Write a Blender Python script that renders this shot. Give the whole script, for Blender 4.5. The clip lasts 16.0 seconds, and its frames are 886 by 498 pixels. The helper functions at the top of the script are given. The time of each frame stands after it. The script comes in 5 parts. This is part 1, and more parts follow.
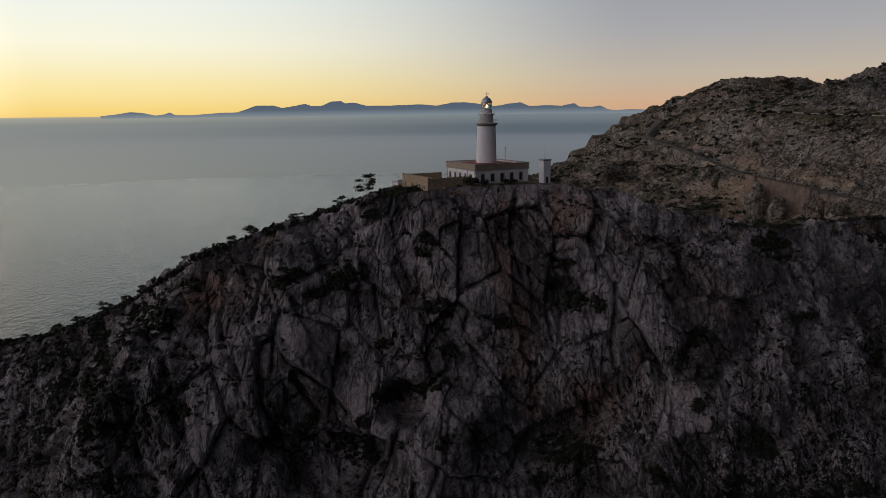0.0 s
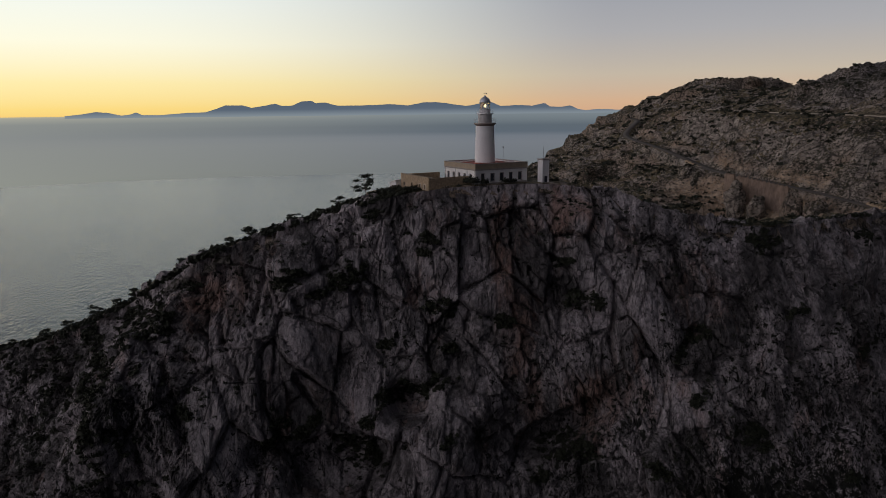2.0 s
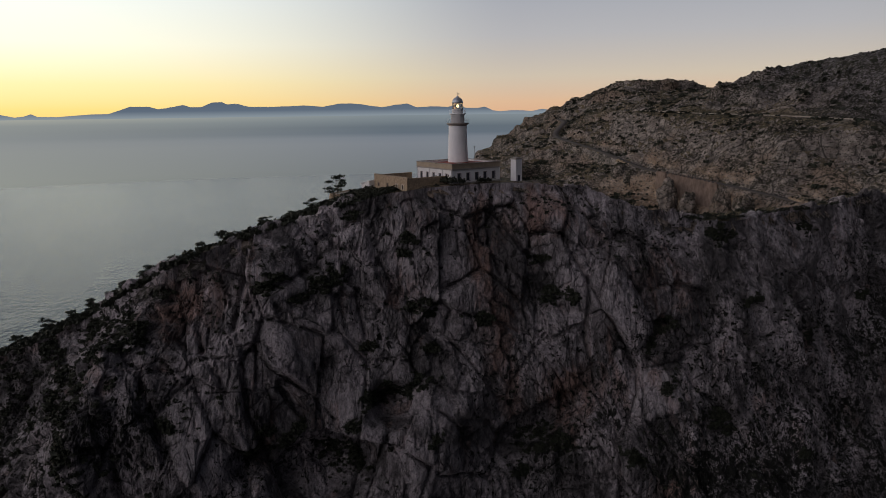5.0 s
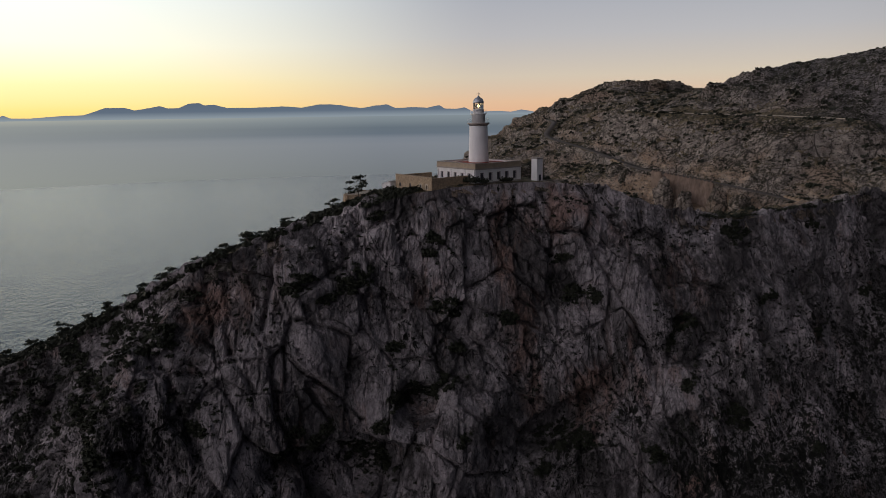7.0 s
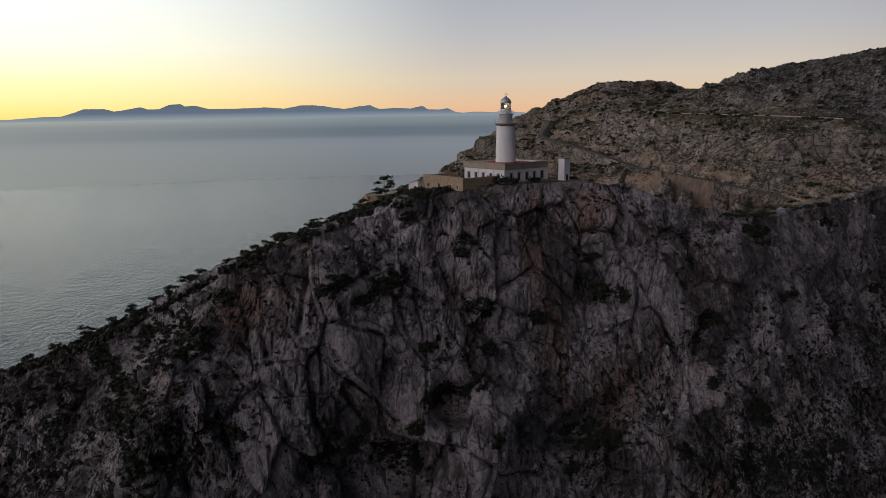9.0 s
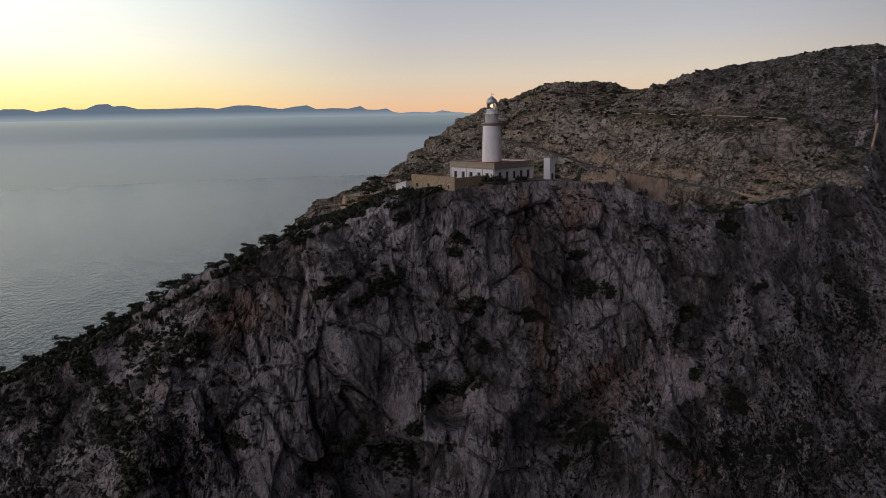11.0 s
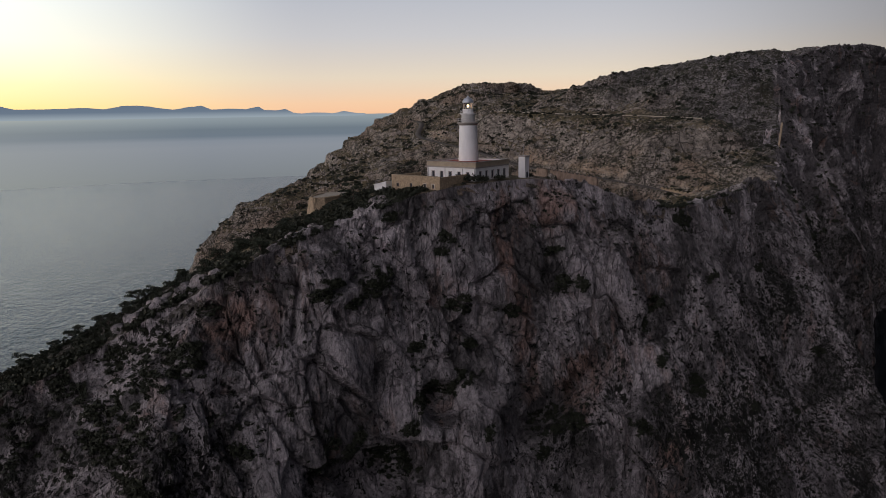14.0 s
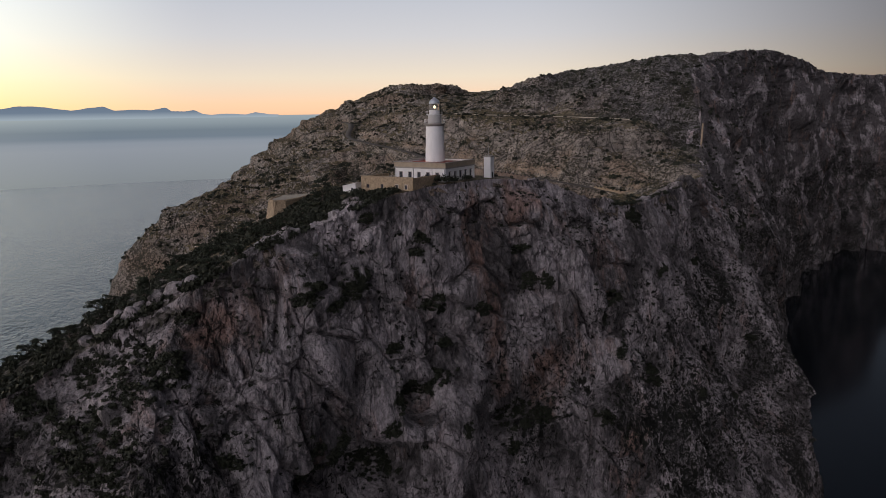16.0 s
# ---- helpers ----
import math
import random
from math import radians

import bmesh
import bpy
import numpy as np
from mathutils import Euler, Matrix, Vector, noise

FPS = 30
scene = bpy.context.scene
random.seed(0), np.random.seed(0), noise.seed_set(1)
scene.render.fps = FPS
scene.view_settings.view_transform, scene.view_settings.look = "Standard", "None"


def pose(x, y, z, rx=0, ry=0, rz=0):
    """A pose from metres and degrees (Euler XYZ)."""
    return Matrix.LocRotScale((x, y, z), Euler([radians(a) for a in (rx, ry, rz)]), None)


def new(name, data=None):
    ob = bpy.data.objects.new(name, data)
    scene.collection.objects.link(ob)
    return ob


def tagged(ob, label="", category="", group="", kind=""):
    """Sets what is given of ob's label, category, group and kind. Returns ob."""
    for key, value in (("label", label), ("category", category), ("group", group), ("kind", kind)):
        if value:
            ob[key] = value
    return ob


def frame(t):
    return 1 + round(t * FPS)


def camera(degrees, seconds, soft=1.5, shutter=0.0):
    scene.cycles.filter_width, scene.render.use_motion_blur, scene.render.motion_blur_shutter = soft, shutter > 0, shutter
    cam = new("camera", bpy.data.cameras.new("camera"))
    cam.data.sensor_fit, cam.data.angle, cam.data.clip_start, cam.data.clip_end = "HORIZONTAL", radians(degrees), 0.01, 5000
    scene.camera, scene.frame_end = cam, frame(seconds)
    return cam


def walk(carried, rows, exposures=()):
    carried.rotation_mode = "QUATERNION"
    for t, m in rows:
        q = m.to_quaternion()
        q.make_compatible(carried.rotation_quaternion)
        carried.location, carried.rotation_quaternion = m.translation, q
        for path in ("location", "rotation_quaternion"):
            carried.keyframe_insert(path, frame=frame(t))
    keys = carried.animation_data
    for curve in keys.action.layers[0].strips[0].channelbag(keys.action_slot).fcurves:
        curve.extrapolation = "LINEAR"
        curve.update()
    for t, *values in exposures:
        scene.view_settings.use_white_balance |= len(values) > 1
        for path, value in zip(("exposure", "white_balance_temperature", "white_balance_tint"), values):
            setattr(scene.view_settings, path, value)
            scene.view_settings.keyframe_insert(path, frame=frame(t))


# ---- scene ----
cam = camera(64.5, 16.0, soft=0.55)
METRES, EYE, TILT, LEAN, TURN = 90.0, 205.0, -11.0, 0.6, 0.0
ROWS = [
    (0.0, 0.0, 0.0, 0.0, 0.0, 0.0, -0.0),
    (0.5, -0.0181, 0.0005, 0.0002, -0.35, -0.01, 0.08),
    (1.0, -0.0363, 0.0012, 0.0002, -0.8, -0.01, 0.18),
    (1.5, -0.0559, 0.0018, 0.0001, -1.62, -0.01, 0.33),
    (2.0, -0.0777, 0.0028, 0.0001, -2.33, -0.02, 0.47),
    (2.5, -0.1022, 0.0038, -0.0002, -2.83, -0.0, 0.58),
    (3.0, -0.1276, 0.0052, -0.0006, -3.51, 0.01, 0.72),
    (3.5, -0.1548, 0.0067, -0.001, -4.57, 0.02, 0.93),
    (4.0, -0.1828, 0.0087, -0.0008, -6.23, -0.01, 1.26),
    (6.5, -0.3294, 0.0279, 0.0001, -10.83, -0.05, 2.25),
    (7.0, -0.3587, 0.0334, 0.0009, -10.8, -0.05, 2.27),
    (7.5, -0.3891, 0.0393, 0.0018, -10.77, -0.03, 2.3),
    (8.0, -0.4201, 0.0457, 0.0027, -10.93, -0.01, 2.35),
    (10.5, -0.5844, 0.0849, 0.0093, -15.87, -0.23, 3.31),
    (11.0, -0.619, 0.0943, 0.0112, -17.23, -0.3, 3.58),
    (11.5, -0.6535, 0.1046, 0.0131, -18.44, -0.38, 3.81),
    (12.0, -0.6882, 0.1157, 0.0152, -19.56, -0.45, 4.02),
    (12.5, -0.7229, 0.1274, 0.0173, -20.81, -0.53, 4.25),
    (13.0, -0.7573, 0.1397, 0.0196, -22.11, -0.63, 4.5),
    (13.5, -0.7919, 0.1532, 0.0219, -23.58, -0.74, 4.76),
    (14.0, -0.8265, 0.1673, 0.0241, -25.22, -0.85, 5.06),
    (14.5, -0.8607, 0.1819, 0.0267, -26.91, -1.0, 5.35),
    (15.0, -0.8949, 0.197, 0.0294, -28.6, -1.13, 5.65),
    (15.5, -0.929, 0.2134, 0.0327, -30.34, -1.27, 5.94),
    (16.0, -0.9631, 0.2308, 0.0362, -32.07, -1.42, 6.22),
]
walk(cam, [(t, pose(0, 0, EYE, TILT, LEAN, TURN) @ pose(METRES * x, METRES * y, METRES * z, 90 + pitch, roll, yaw)) for t, x, y, z, yaw, pitch, roll in ROWS],
     exposures=[(0.0, -0.25), (3.5, -0.1), (7.0, 0.06), (11.0, 0.17), (14.0, 0.33), (16.0, 0.48)])

# ---- world ----
SUN_AZ = -40.0          # degrees left of straight ahead where the sun went down


def nd(tree, kind, operation="", interpolation=""):
    n = tree.nodes.new(kind)
    if operation:
        n.operation = operation
    if interpolation:
        n.interpolation_type = interpolation
    return n


def ramp(tree, stops, mode="LINEAR"):
    n = tree.nodes.new("ShaderNodeValToRGB")
    n.color_ramp.interpolation = mode
    while len(n.color_ramp.elements) < len(stops):
        n.color_ramp.elements.new(0.5)
    for e, (p, c) in zip(n.color_ramp.elements, stops):
        e.position, e.color = p, (*c, 1)
    return n


def mixrgb(tree, fac, a, b, blend="MIX"):
    n = tree.nodes.new("ShaderNodeMix")
    n.data_type, n.blend_type = "RGBA", blend
    for socket, v in ((n.inputs[0], fac), (n.inputs[6], a), (n.inputs[7], b)):
        if hasattr(v, "is_output"):
            tree.links.new(v, socket)
        elif isinstance(v, (int, float)):
            socket.default_value = v
        else:
            socket.default_value = (*v, 1)
    return n.outputs[2]


def calc(tree, op, a, b=0.0, c=0.0, clamp=False):
    n = tree.nodes.new("ShaderNodeMath")
    n.operation, n.use_clamp = op, clamp
    for socket, v in zip(n.inputs, (a, b, c)):
        if hasattr(v, "is_output"):
            tree.links.new(v, socket)
        else:
            socket.default_value = v
    return n.outputs[0]


world = bpy.data.worlds.new("dusk_sky")
scene.world = world
world.use_nodes = True
wt = world.node_tree
wt.nodes.clear()
wcoord = nd(wt, "ShaderNodeTexCoord")
wdir = nd(wt, "ShaderNodeVectorMath", operation="NORMALIZE")
wt.links.new(wcoord.outputs["Generated"], wdir.inputs[0])
wsep = nd(wt, "ShaderNodeSeparateXYZ")
wt.links.new(wdir.outputs[0], wsep.inputs[0])
# elevation, spread so that the first degrees over the horizon have room on the ramps
elev = calc(wt, "POWER", calc(wt, "MAXIMUM", wsep.outputs[2], 0.0), 0.5)
SX, SY = math.sin(radians(SUN_AZ)), math.cos(radians(SUN_AZ))
flat = calc(wt, "SQRT", calc(wt, "ADD", calc(wt, "POWER", wsep.outputs[0], 2.0), calc(wt, "POWER", wsep.outputs[1], 2.0)))
toward = calc(wt, "DIVIDE", calc(wt, "ADD", calc(wt, "MULTIPLY", wsep.outputs[0], SX), calc(wt, "MULTIPLY", wsep.outputs[1], SY)), calc(wt, "MAXIMUM", flat, 0.001))
# ramp positions are sqrt(sin(elevation)): 0.13 is 1 degree, 0.3 5 degrees, 0.42 10 degrees, 0.71 30 degrees
SKY_SUN = [(0.0, (1.08, 0.72, 0.22)), (0.09, (1.12, 0.82, 0.26)), (0.2, (1.15, 0.97, 0.48)), (0.3, (1.14, 1.11, 0.88)), (0.42, (0.98, 1.06, 1.06)), (0.5, (0.50, 0.60, 0.71)), (0.6, (0.27, 0.34, 0.445)), (0.78, (0.115, 0.145, 0.195)), (1.0, (0.036, 0.041, 0.054))]
SKY_SIDE = [(0.0, (0.75, 0.43, 0.26)), (0.12, (0.74, 0.49, 0.315)), (0.22, (0.63, 0.54, 0.43)), (0.32, (0.47, 0.465, 0.48)), (0.42, (0.36, 0.385, 0.445)), (0.5, (0.24, 0.285, 0.355)), (0.6, (0.125, 0.15, 0.20)), (0.78, (0.042, 0.048, 0.062)), (1.0, (0.036, 0.041, 0.054))]
SKY_BACK = [(0.0, (0.011, 0.012, 0.019)), (0.2, (0.014, 0.0135, 0.021)), (0.4, (0.018, 0.0175, 0.025)), (0.7, (0.027, 0.028, 0.038)), (1.0, (0.036, 0.041, 0.054))]
ramps = []
for stops in (SKY_SUN, SKY_SIDE, SKY_BACK):
    r = ramp(wt, stops)
    wt.links.new(elev, r.inputs[0])
    ramps.append(r.outputs[0])
near_sun = nd(wt, "ShaderNodeMapRange", interpolation="SMOOTHSTEP")
near_sun.inputs[1].default_value, near_sun.inputs[2].default_value = 0.56, 0.995
wt.links.new(toward, near_sun.inputs[0])
away = nd(wt, "ShaderNodeMapRange", interpolation="SMOOTHSTEP")
away.inputs[1].default_value, away.inputs[2].default_value = 0.25, -0.55
wt.links.new(toward, away.inputs[0])
sky = mixrgb(wt, away.outputs[0], mixrgb(wt, near_sun.outputs[0], ramps[1], ramps[0]), ramps[2])
# the afterglow round the place where the sun went down
GLOW = Vector((math.sin(radians(-55)), math.cos(radians(-55)), 0.06)).normalized()
gdot = nd(wt, "ShaderNodeVectorMath", "DOT_PRODUCT")
wt.links.new(wdir.outputs[0], gdot.inputs[0])
gdot.inputs[1].default_value = GLOW
lobe = nd(wt, "ShaderNodeMapRange", interpolation="SMOOTHSTEP")
lobe.inputs[1].default_value, lobe.inputs[2].default_value = 0.90, 1.0
wt.links.new(gdot.outputs["Value"], lobe.inputs[0])
sky = mixrgb(wt, lobe.outputs[0], sky, (2.3, 1.75, 1.15))
# the bright western half of the twilight arch
ARCH = Vector((math.sin(radians(-109)), math.cos(radians(-109)), 0.36)).normalized()
adot = nd(wt, "ShaderNodeVectorMath", "DOT_PRODUCT")
wt.links.new(wdir.outputs[0], adot.inputs[0])
adot.inputs[1].default_value = ARCH
wide = nd(wt, "ShaderNodeMapRange", interpolation="SMOOTHSTEP")
wide.inputs[1].default_value, wide.inputs[2].default_value = 0.42, 1.0
wt.links.new(adot.outputs["Value"], wide.inputs[0])
sky = mixrgb(wt, wide.outputs[0], sky, (0.74, 0.685, 0.745))
background = nd(wt, "ShaderNodeBackground")
background.inputs[1].default_value = 1.0
wt.links.new(sky, background.inputs[0])
wout = nd(wt, "ShaderNodeOutputWorld")
wt.links.new(background.outputs[0], wout.inputs[0])

# ---- materials ----


def surface(name, rough=0.8, metal=0.0):
    m = bpy.data.materials.new(name)
    m.use_nodes = True
    t = m.node_tree
    b = t.nodes["Principled BSDF"]
    b.inputs["Roughness"].default_value, b.inputs["Metallic"].default_value = rough, metal
    return m, t, b


def noise_tex(t, scale, detail=4.0, rough=0.55, stretch=(1, 1, 1), distortion=0.0, kind="ShaderNodeTexNoise"):
    co = nd(t, "ShaderNodeNewGeometry")
    mp = nd(t, "ShaderNodeMapping")
    mp.inputs["Scale"].default_value = stretch
    t.links.new(co.outputs["Position"], mp.inputs[0])
    n = nd(t, kind)
    n.inputs["Scale"].default_value = scale
    if kind == "ShaderNodeTexNoise":
        n.inputs["Detail"].default_value, n.inputs["Roughness"].default_value = detail, rough
        n.inputs["Distortion"].default_value = distortion
    t.links.new(mp.outputs[0], n.inputs["Vector"])
    return n


def joints(t, scale, stretch, wobble, width):
    """Thin irregular joints: 1 in the joint, 0 on the faces between."""
    geo = nd(t, "ShaderNodeNewGeometry")
    mp = nd(t, "ShaderNodeMapping")
    mp.inputs["Scale"].default_value = stretch
    t.links.new(geo.outputs["Position"], mp.inputs[0])
    n = nd(t, "ShaderNodeTexNoise")
    n.inputs["Scale"].default_value, n.inputs["Detail"].default_value = scale * 1.4, 4.0
    t.links.new(mp.outputs[0], n.inputs["Vector"])
    off = nd(t, "ShaderNodeVectorMath", "SCALE")
    off.inputs["Scale"].default_value = wobble
    t.links.new(n.outputs["Color"], off.inputs[0])
    add = nd(t, "ShaderNodeVectorMath", "ADD")
    t.links.new(mp.outputs[0], add.inputs[0])
    t.links.new(off.outputs[0], add.inputs[1])
    v = nd(t, "ShaderNodeTexVoronoi")
    v.feature = "DISTANCE_TO_EDGE"
    v.inputs["Scale"].default_value = scale
    t.links.new(add.outputs[0], v.inputs["Vector"])
    return ramp2(t, v.outputs["Distance"], width, 0.0)


def bump(t, b, height, strength, distance, under=None):
    n = nd(t, "ShaderNodeBump")
    n.inputs["Strength"].default_value, n.inputs["Distance"].default_value = strength, distance
    t.links.new(height, n.inputs["Height"])
    if under is not None:
        t.links.new(under, n.inputs["Normal"])
    t.links.new(n.outputs[0], b.inputs["Normal"])
    return n.outputs[0]


def limestone(name, pale, dark, red, red_amount=0.5):
    """Weathered grey limestone: pale broken faces between dark cracks, upright grooves, tufts and lichen, rusty stains."""
    m, t, b = surface(name, 0.92)
    patch = noise_tex(t, 0.075, 7, 0.62, (1, 1, 0.6), 0.4)
    grain = noise_tex(t, 1.1, 8, 0.75, (1, 1, 0.45))
    groove = noise_tex(t, 1.5, 5, 0.65, (1, 1, 0.22), 0.1)
    lichen = noise_tex(t, 0.33, 8, 0.72, (1, 1, 0.55), 0.3)
    rust = noise_tex(t, 0.09, 7, 0.68, (1, 1, 0.3), 0.6)
    tuft = noise_tex(t, 0.62, 7, 0.68, (1, 1, 0.75), 0.5)
    pocks = noise_tex(t, 1.9, 6, 0.72, (1, 1, 0.6), 0.4)
    area = noise_tex(t, 0.07, 3, 0.6)
    marks = []
    for key in ("growth", "rust", "slab"):
        a = nd(t, "ShaderNodeAttribute")
        a.attribute_name = key
        marks.append(a.outputs["Fac"])
    growth, stained, slab = marks
    # slab marks lighten the rock; negative ones paint shade on the farther cliff
    tone = calc(t, "ADD", patch.outputs[0], calc(t, "MULTIPLY", slab, 0.10))
    c = mixrgb(t, ramp2(t, tone, 0.42, 0.54), dark, pale)
    # each block weathers to a tone of its own
    block = noise_tex(t, 0.16, stretch=(1.0, 1.0, 0.4), kind="ShaderNodeTexVoronoi")
    tint = ramp(t, [(0.0, (0.72, 0.71, 0.70)), (1.0, (1.18, 1.16, 1.15))])
    t.links.new(block.outputs["Color"], tint.inputs[0])
    c = mixrgb(t, 0.9, c, tint.outputs[0], "MULTIPLY")
    spread_ = calc(t, "ADD", rust.outputs[0], calc(t, "MULTIPLY", stained, 0.25))
    c = mixrgb(t, calc(t, "MULTIPLY", ramp2(t, spread_, 0.56, 0.70), red_amount), c, red)
    c = mixrgb(t, calc(t, "MULTIPLY", ramp2(t, lichen.outputs[0], 0.53, 0.59), 0.6), c, tuple(v * 0.40 for v in dark))
    c = mixrgb(t, calc(t, "MULTIPLY", ramp2(t, groove.outputs[0], 0.56, 0.65), 0.5), c, tuple(v * 0.34 for v in dark))
    j0 = joints(t, 0.085, (1.0, 1.0, 0.45), 2.2, 0.010)
    j1 = joints(t, 0.24, (1.0, 1.0, 0.40), 1.1, 0.022)
    j2 = joints(t, 0.8, (1.0, 1.0, 0.40), 0.5, 0.035)
    j0 = calc(t, "MULTIPLY", j0, ramp2(t, lichen.outputs[0], 0.40, 0.52))
    j1 = calc(t, "MULTIPLY", j1, calc(t, "MULTIPLY", ramp2(t, area.outputs[0], 0.46, 0.56), ramp2(t, lichen.outputs[0], 0.42, 0.54)))
    j2 = calc(t, "MULTIPLY", j2, calc(t, "MULTIPLY", ramp2(t, patch.outputs[0], 0.60, 0.48), ramp2(t, tuft.outputs[0], 0.44, 0.54)))
    c = mixrgb(t, calc(t, "MULTIPLY", calc(t, "MAXIMUM", j0, j1), 0.75), c, (0.018, 0.017, 0.016))
    c = mixrgb(t, calc(t, "MULTIPLY", j2, 0.5), c, (0.05, 0.047, 0.044))
    dens = calc(t, "MULTIPLY", calc(t, "SUBTRACT", growth, 0.5), 0.16)
    c = mixrgb(t, ramp2(t, calc(t, "ADD", tuft.outputs[0], dens), 0.575, 0.595), c, (0.013, 0.014, 0.009))
    c = mixrgb(t, calc(t, "MULTIPLY", ramp2(t, calc(t, "ADD", pocks.outputs[0], dens), 0.575, 0.60), 0.85), c, (0.018, 0.018, 0.014))
    g = ramp(t, [(0.32, (0.42, 0.42, 0.42)), (0.68, (1.42, 1.42, 1.42))])
    t.links.new(grain.outputs[0], g.inputs[0])
    c = mixrgb(t, 1.0, c, g.outputs[0], "MULTIPLY")
    t.links.new(c, b.inputs["Base Color"])
    n1 = bump(t, b, grain.outputs[0], 1.0, 0.6)
    n2 = bump(t, b, groove.outputs[0], 0.9, -0.4, n1)
    n3 = bump(t, b, lichen.outputs[0], 0.8, 0.6, n2)
    bump(t, b, calc(t, "MAXIMUM", calc(t, "MAXIMUM", j0, j1), calc(t, "MULTIPLY", j2, 0.5)), 1.0, -0.7, n3)
    return m


def ramp2(t, value, lo, hi):
    n = nd(t, "ShaderNodeMapRange")
    n.inputs[1].default_value, n.inputs[2].default_value = lo, hi
    t.links.new(value, n.inputs[0])
    return n.outputs[0]


ROCK = limestone("cliff_limestone", (0.475, 0.435, 0.45), (0.14, 0.128, 0.132), (0.34, 0.205, 0.16), 0.75)


def make_ground():
    """Stony slope: pale rubble and outcrops on the steeper parts, dry ochre grass and dark tufts between."""
    m, t, b = surface("stony_ground", 0.95)
    big = noise_tex(t, 0.03, 5, 0.62)
    mid = noise_tex(t, 0.16, 7, 0.7, (1, 1, 1.6), 0.3)
    fine = noise_tex(t, 0.62, 7, 0.72, (1, 1, 1.5), 0.3)
    pocks = noise_tex(t, 1.4, 5, 0.7)
    geo = nd(t, "ShaderNodeNewGeometry")
    sep = nd(t, "ShaderNodeSeparateXYZ")
    t.links.new(geo.outputs["Normal"], sep.inputs[0])
    ribs = noise_tex(t, 0.05, 8, 0.64, (1, 1, 1.8), 0.8)
    steep = calc(t, "MAXIMUM", ramp2(t, calc(t, "ADD", sep.outputs[2], calc(t, "MULTIPLY", mid.outputs[0], 0.3)), 0.97, 0.84), ramp2(t, ribs.outputs[0], 0.52, 0.56))
    soil = mixrgb(t, ramp2(t, mid.outputs[0], 0.40, 0.60), (0.085, 0.066, 0.035), (0.225, 0.178, 0.098))
    soil = mixrgb(t, calc(t, "MULTIPLY", ramp2(t, big.outputs[0], 0.45, 0.62), 0.6), soil, (0.16, 0.13, 0.062))
    stone = mixrgb(t, ramp2(t, mid.outputs[0], 0.35, 0.62), (0.13, 0.112, 0.097), (0.50, 0.435, 0.375))
    rust = noise_tex(t, 0.022, 5, 0.6, (1, 1, 2.0))
    stone = mixrgb(t, calc(t, "MULTIPLY", ramp2(t, rust.outputs[0], 0.50, 0.62), 0.65), stone, (0.34, 0.245, 0.175))
    bare = nd(t, "ShaderNodeAttribute")
    bare.attribute_name = "bare_rock"
    grey = mixrgb(t, ramp2(t, mid.outputs[0], 0.38, 0.60), (0.085, 0.08, 0.08), (0.30, 0.275, 0.272))
    stone = mixrgb(t, bare.outputs["Fac"], stone, grey)
    j1 = joints(t, 0.16, (1.0, 1.0, 0.8), 5.0, 0.04)
    j0 = joints(t, 0.055, (1.0, 1.0, 0.9), 6.0, 0.035)
    stone = mixrgb(t, calc(t, "MULTIPLY", calc(t, "MAXIMUM", j0, j1), 0.85), stone, (0.035, 0.032, 0.028))
    cut = nd(t, "ShaderNodeAttribute")
    cut.attribute_name = "road_cut"
    fresh = mixrgb(t, ramp2(t, mid.outputs[0], 0.4, 0.62), (0.36, 0.25, 0.165), (0.60, 0.44, 0.30))
    stone = mixrgb(t, calc(t, "MULTIPLY", cut.outputs["Fac"], ramp2(t, fine.outputs[0], 0.62, 0.45)), stone, fresh)
    c = mixrgb(t, calc(t, "MAXIMUM", calc(t, "MAXIMUM", steep, bare.outputs["Fac"]), cut.outputs["Fac"]), soil, stone)
    growth = calc(t, "ADD", fine.outputs[0], calc(t, "MULTIPLY", calc(t, "SUBTRACT", big.outputs[0], 0.5), 0.45))
    growth = calc(t, "SUBTRACT", growth, calc(t, "MULTIPLY", cut.outputs["Fac"], 0.09))
    c = mixrgb(t, calc(t, "MULTIPLY", ramp2(t, calc(t, "ADD", growth, calc(t, "MULTIPLY", bare.outputs["Fac"], 0.02)), 0.51, 0.56), 0.9), c, (0.04, 0.038, 0.022))
    c = mixrgb(t, calc(t, "MULTIPLY", ramp2(t, pocks.outputs[0], 0.57, 0.64), 0.55), c, (0.03, 0.03, 0.022))
    track = nd(t, "ShaderNodeAttribute")
    track.attribute_name = "path_bank"
    c = mixrgb(t, track.outputs["Fac"], c, (0.46, 0.39, 0.32))
    g = ramp(t, [(0.32, (0.6, 0.6, 0.6)), (0.68, (1.32, 1.32, 1.32))])
    t.links.new(pocks.outputs[0], g.inputs[0])
    c = mixrgb(t, 0.8, c, g.outputs[0], "MULTIPLY")
    t.links.new(c, b.inputs["Base Color"])
    n1 = bump(t, b, mid.outputs[0], 1.0, 2.4)
    bump(t, b, fine.outputs[0], 1.0, 0.9, n1)
    return m


GROUND = make_ground()


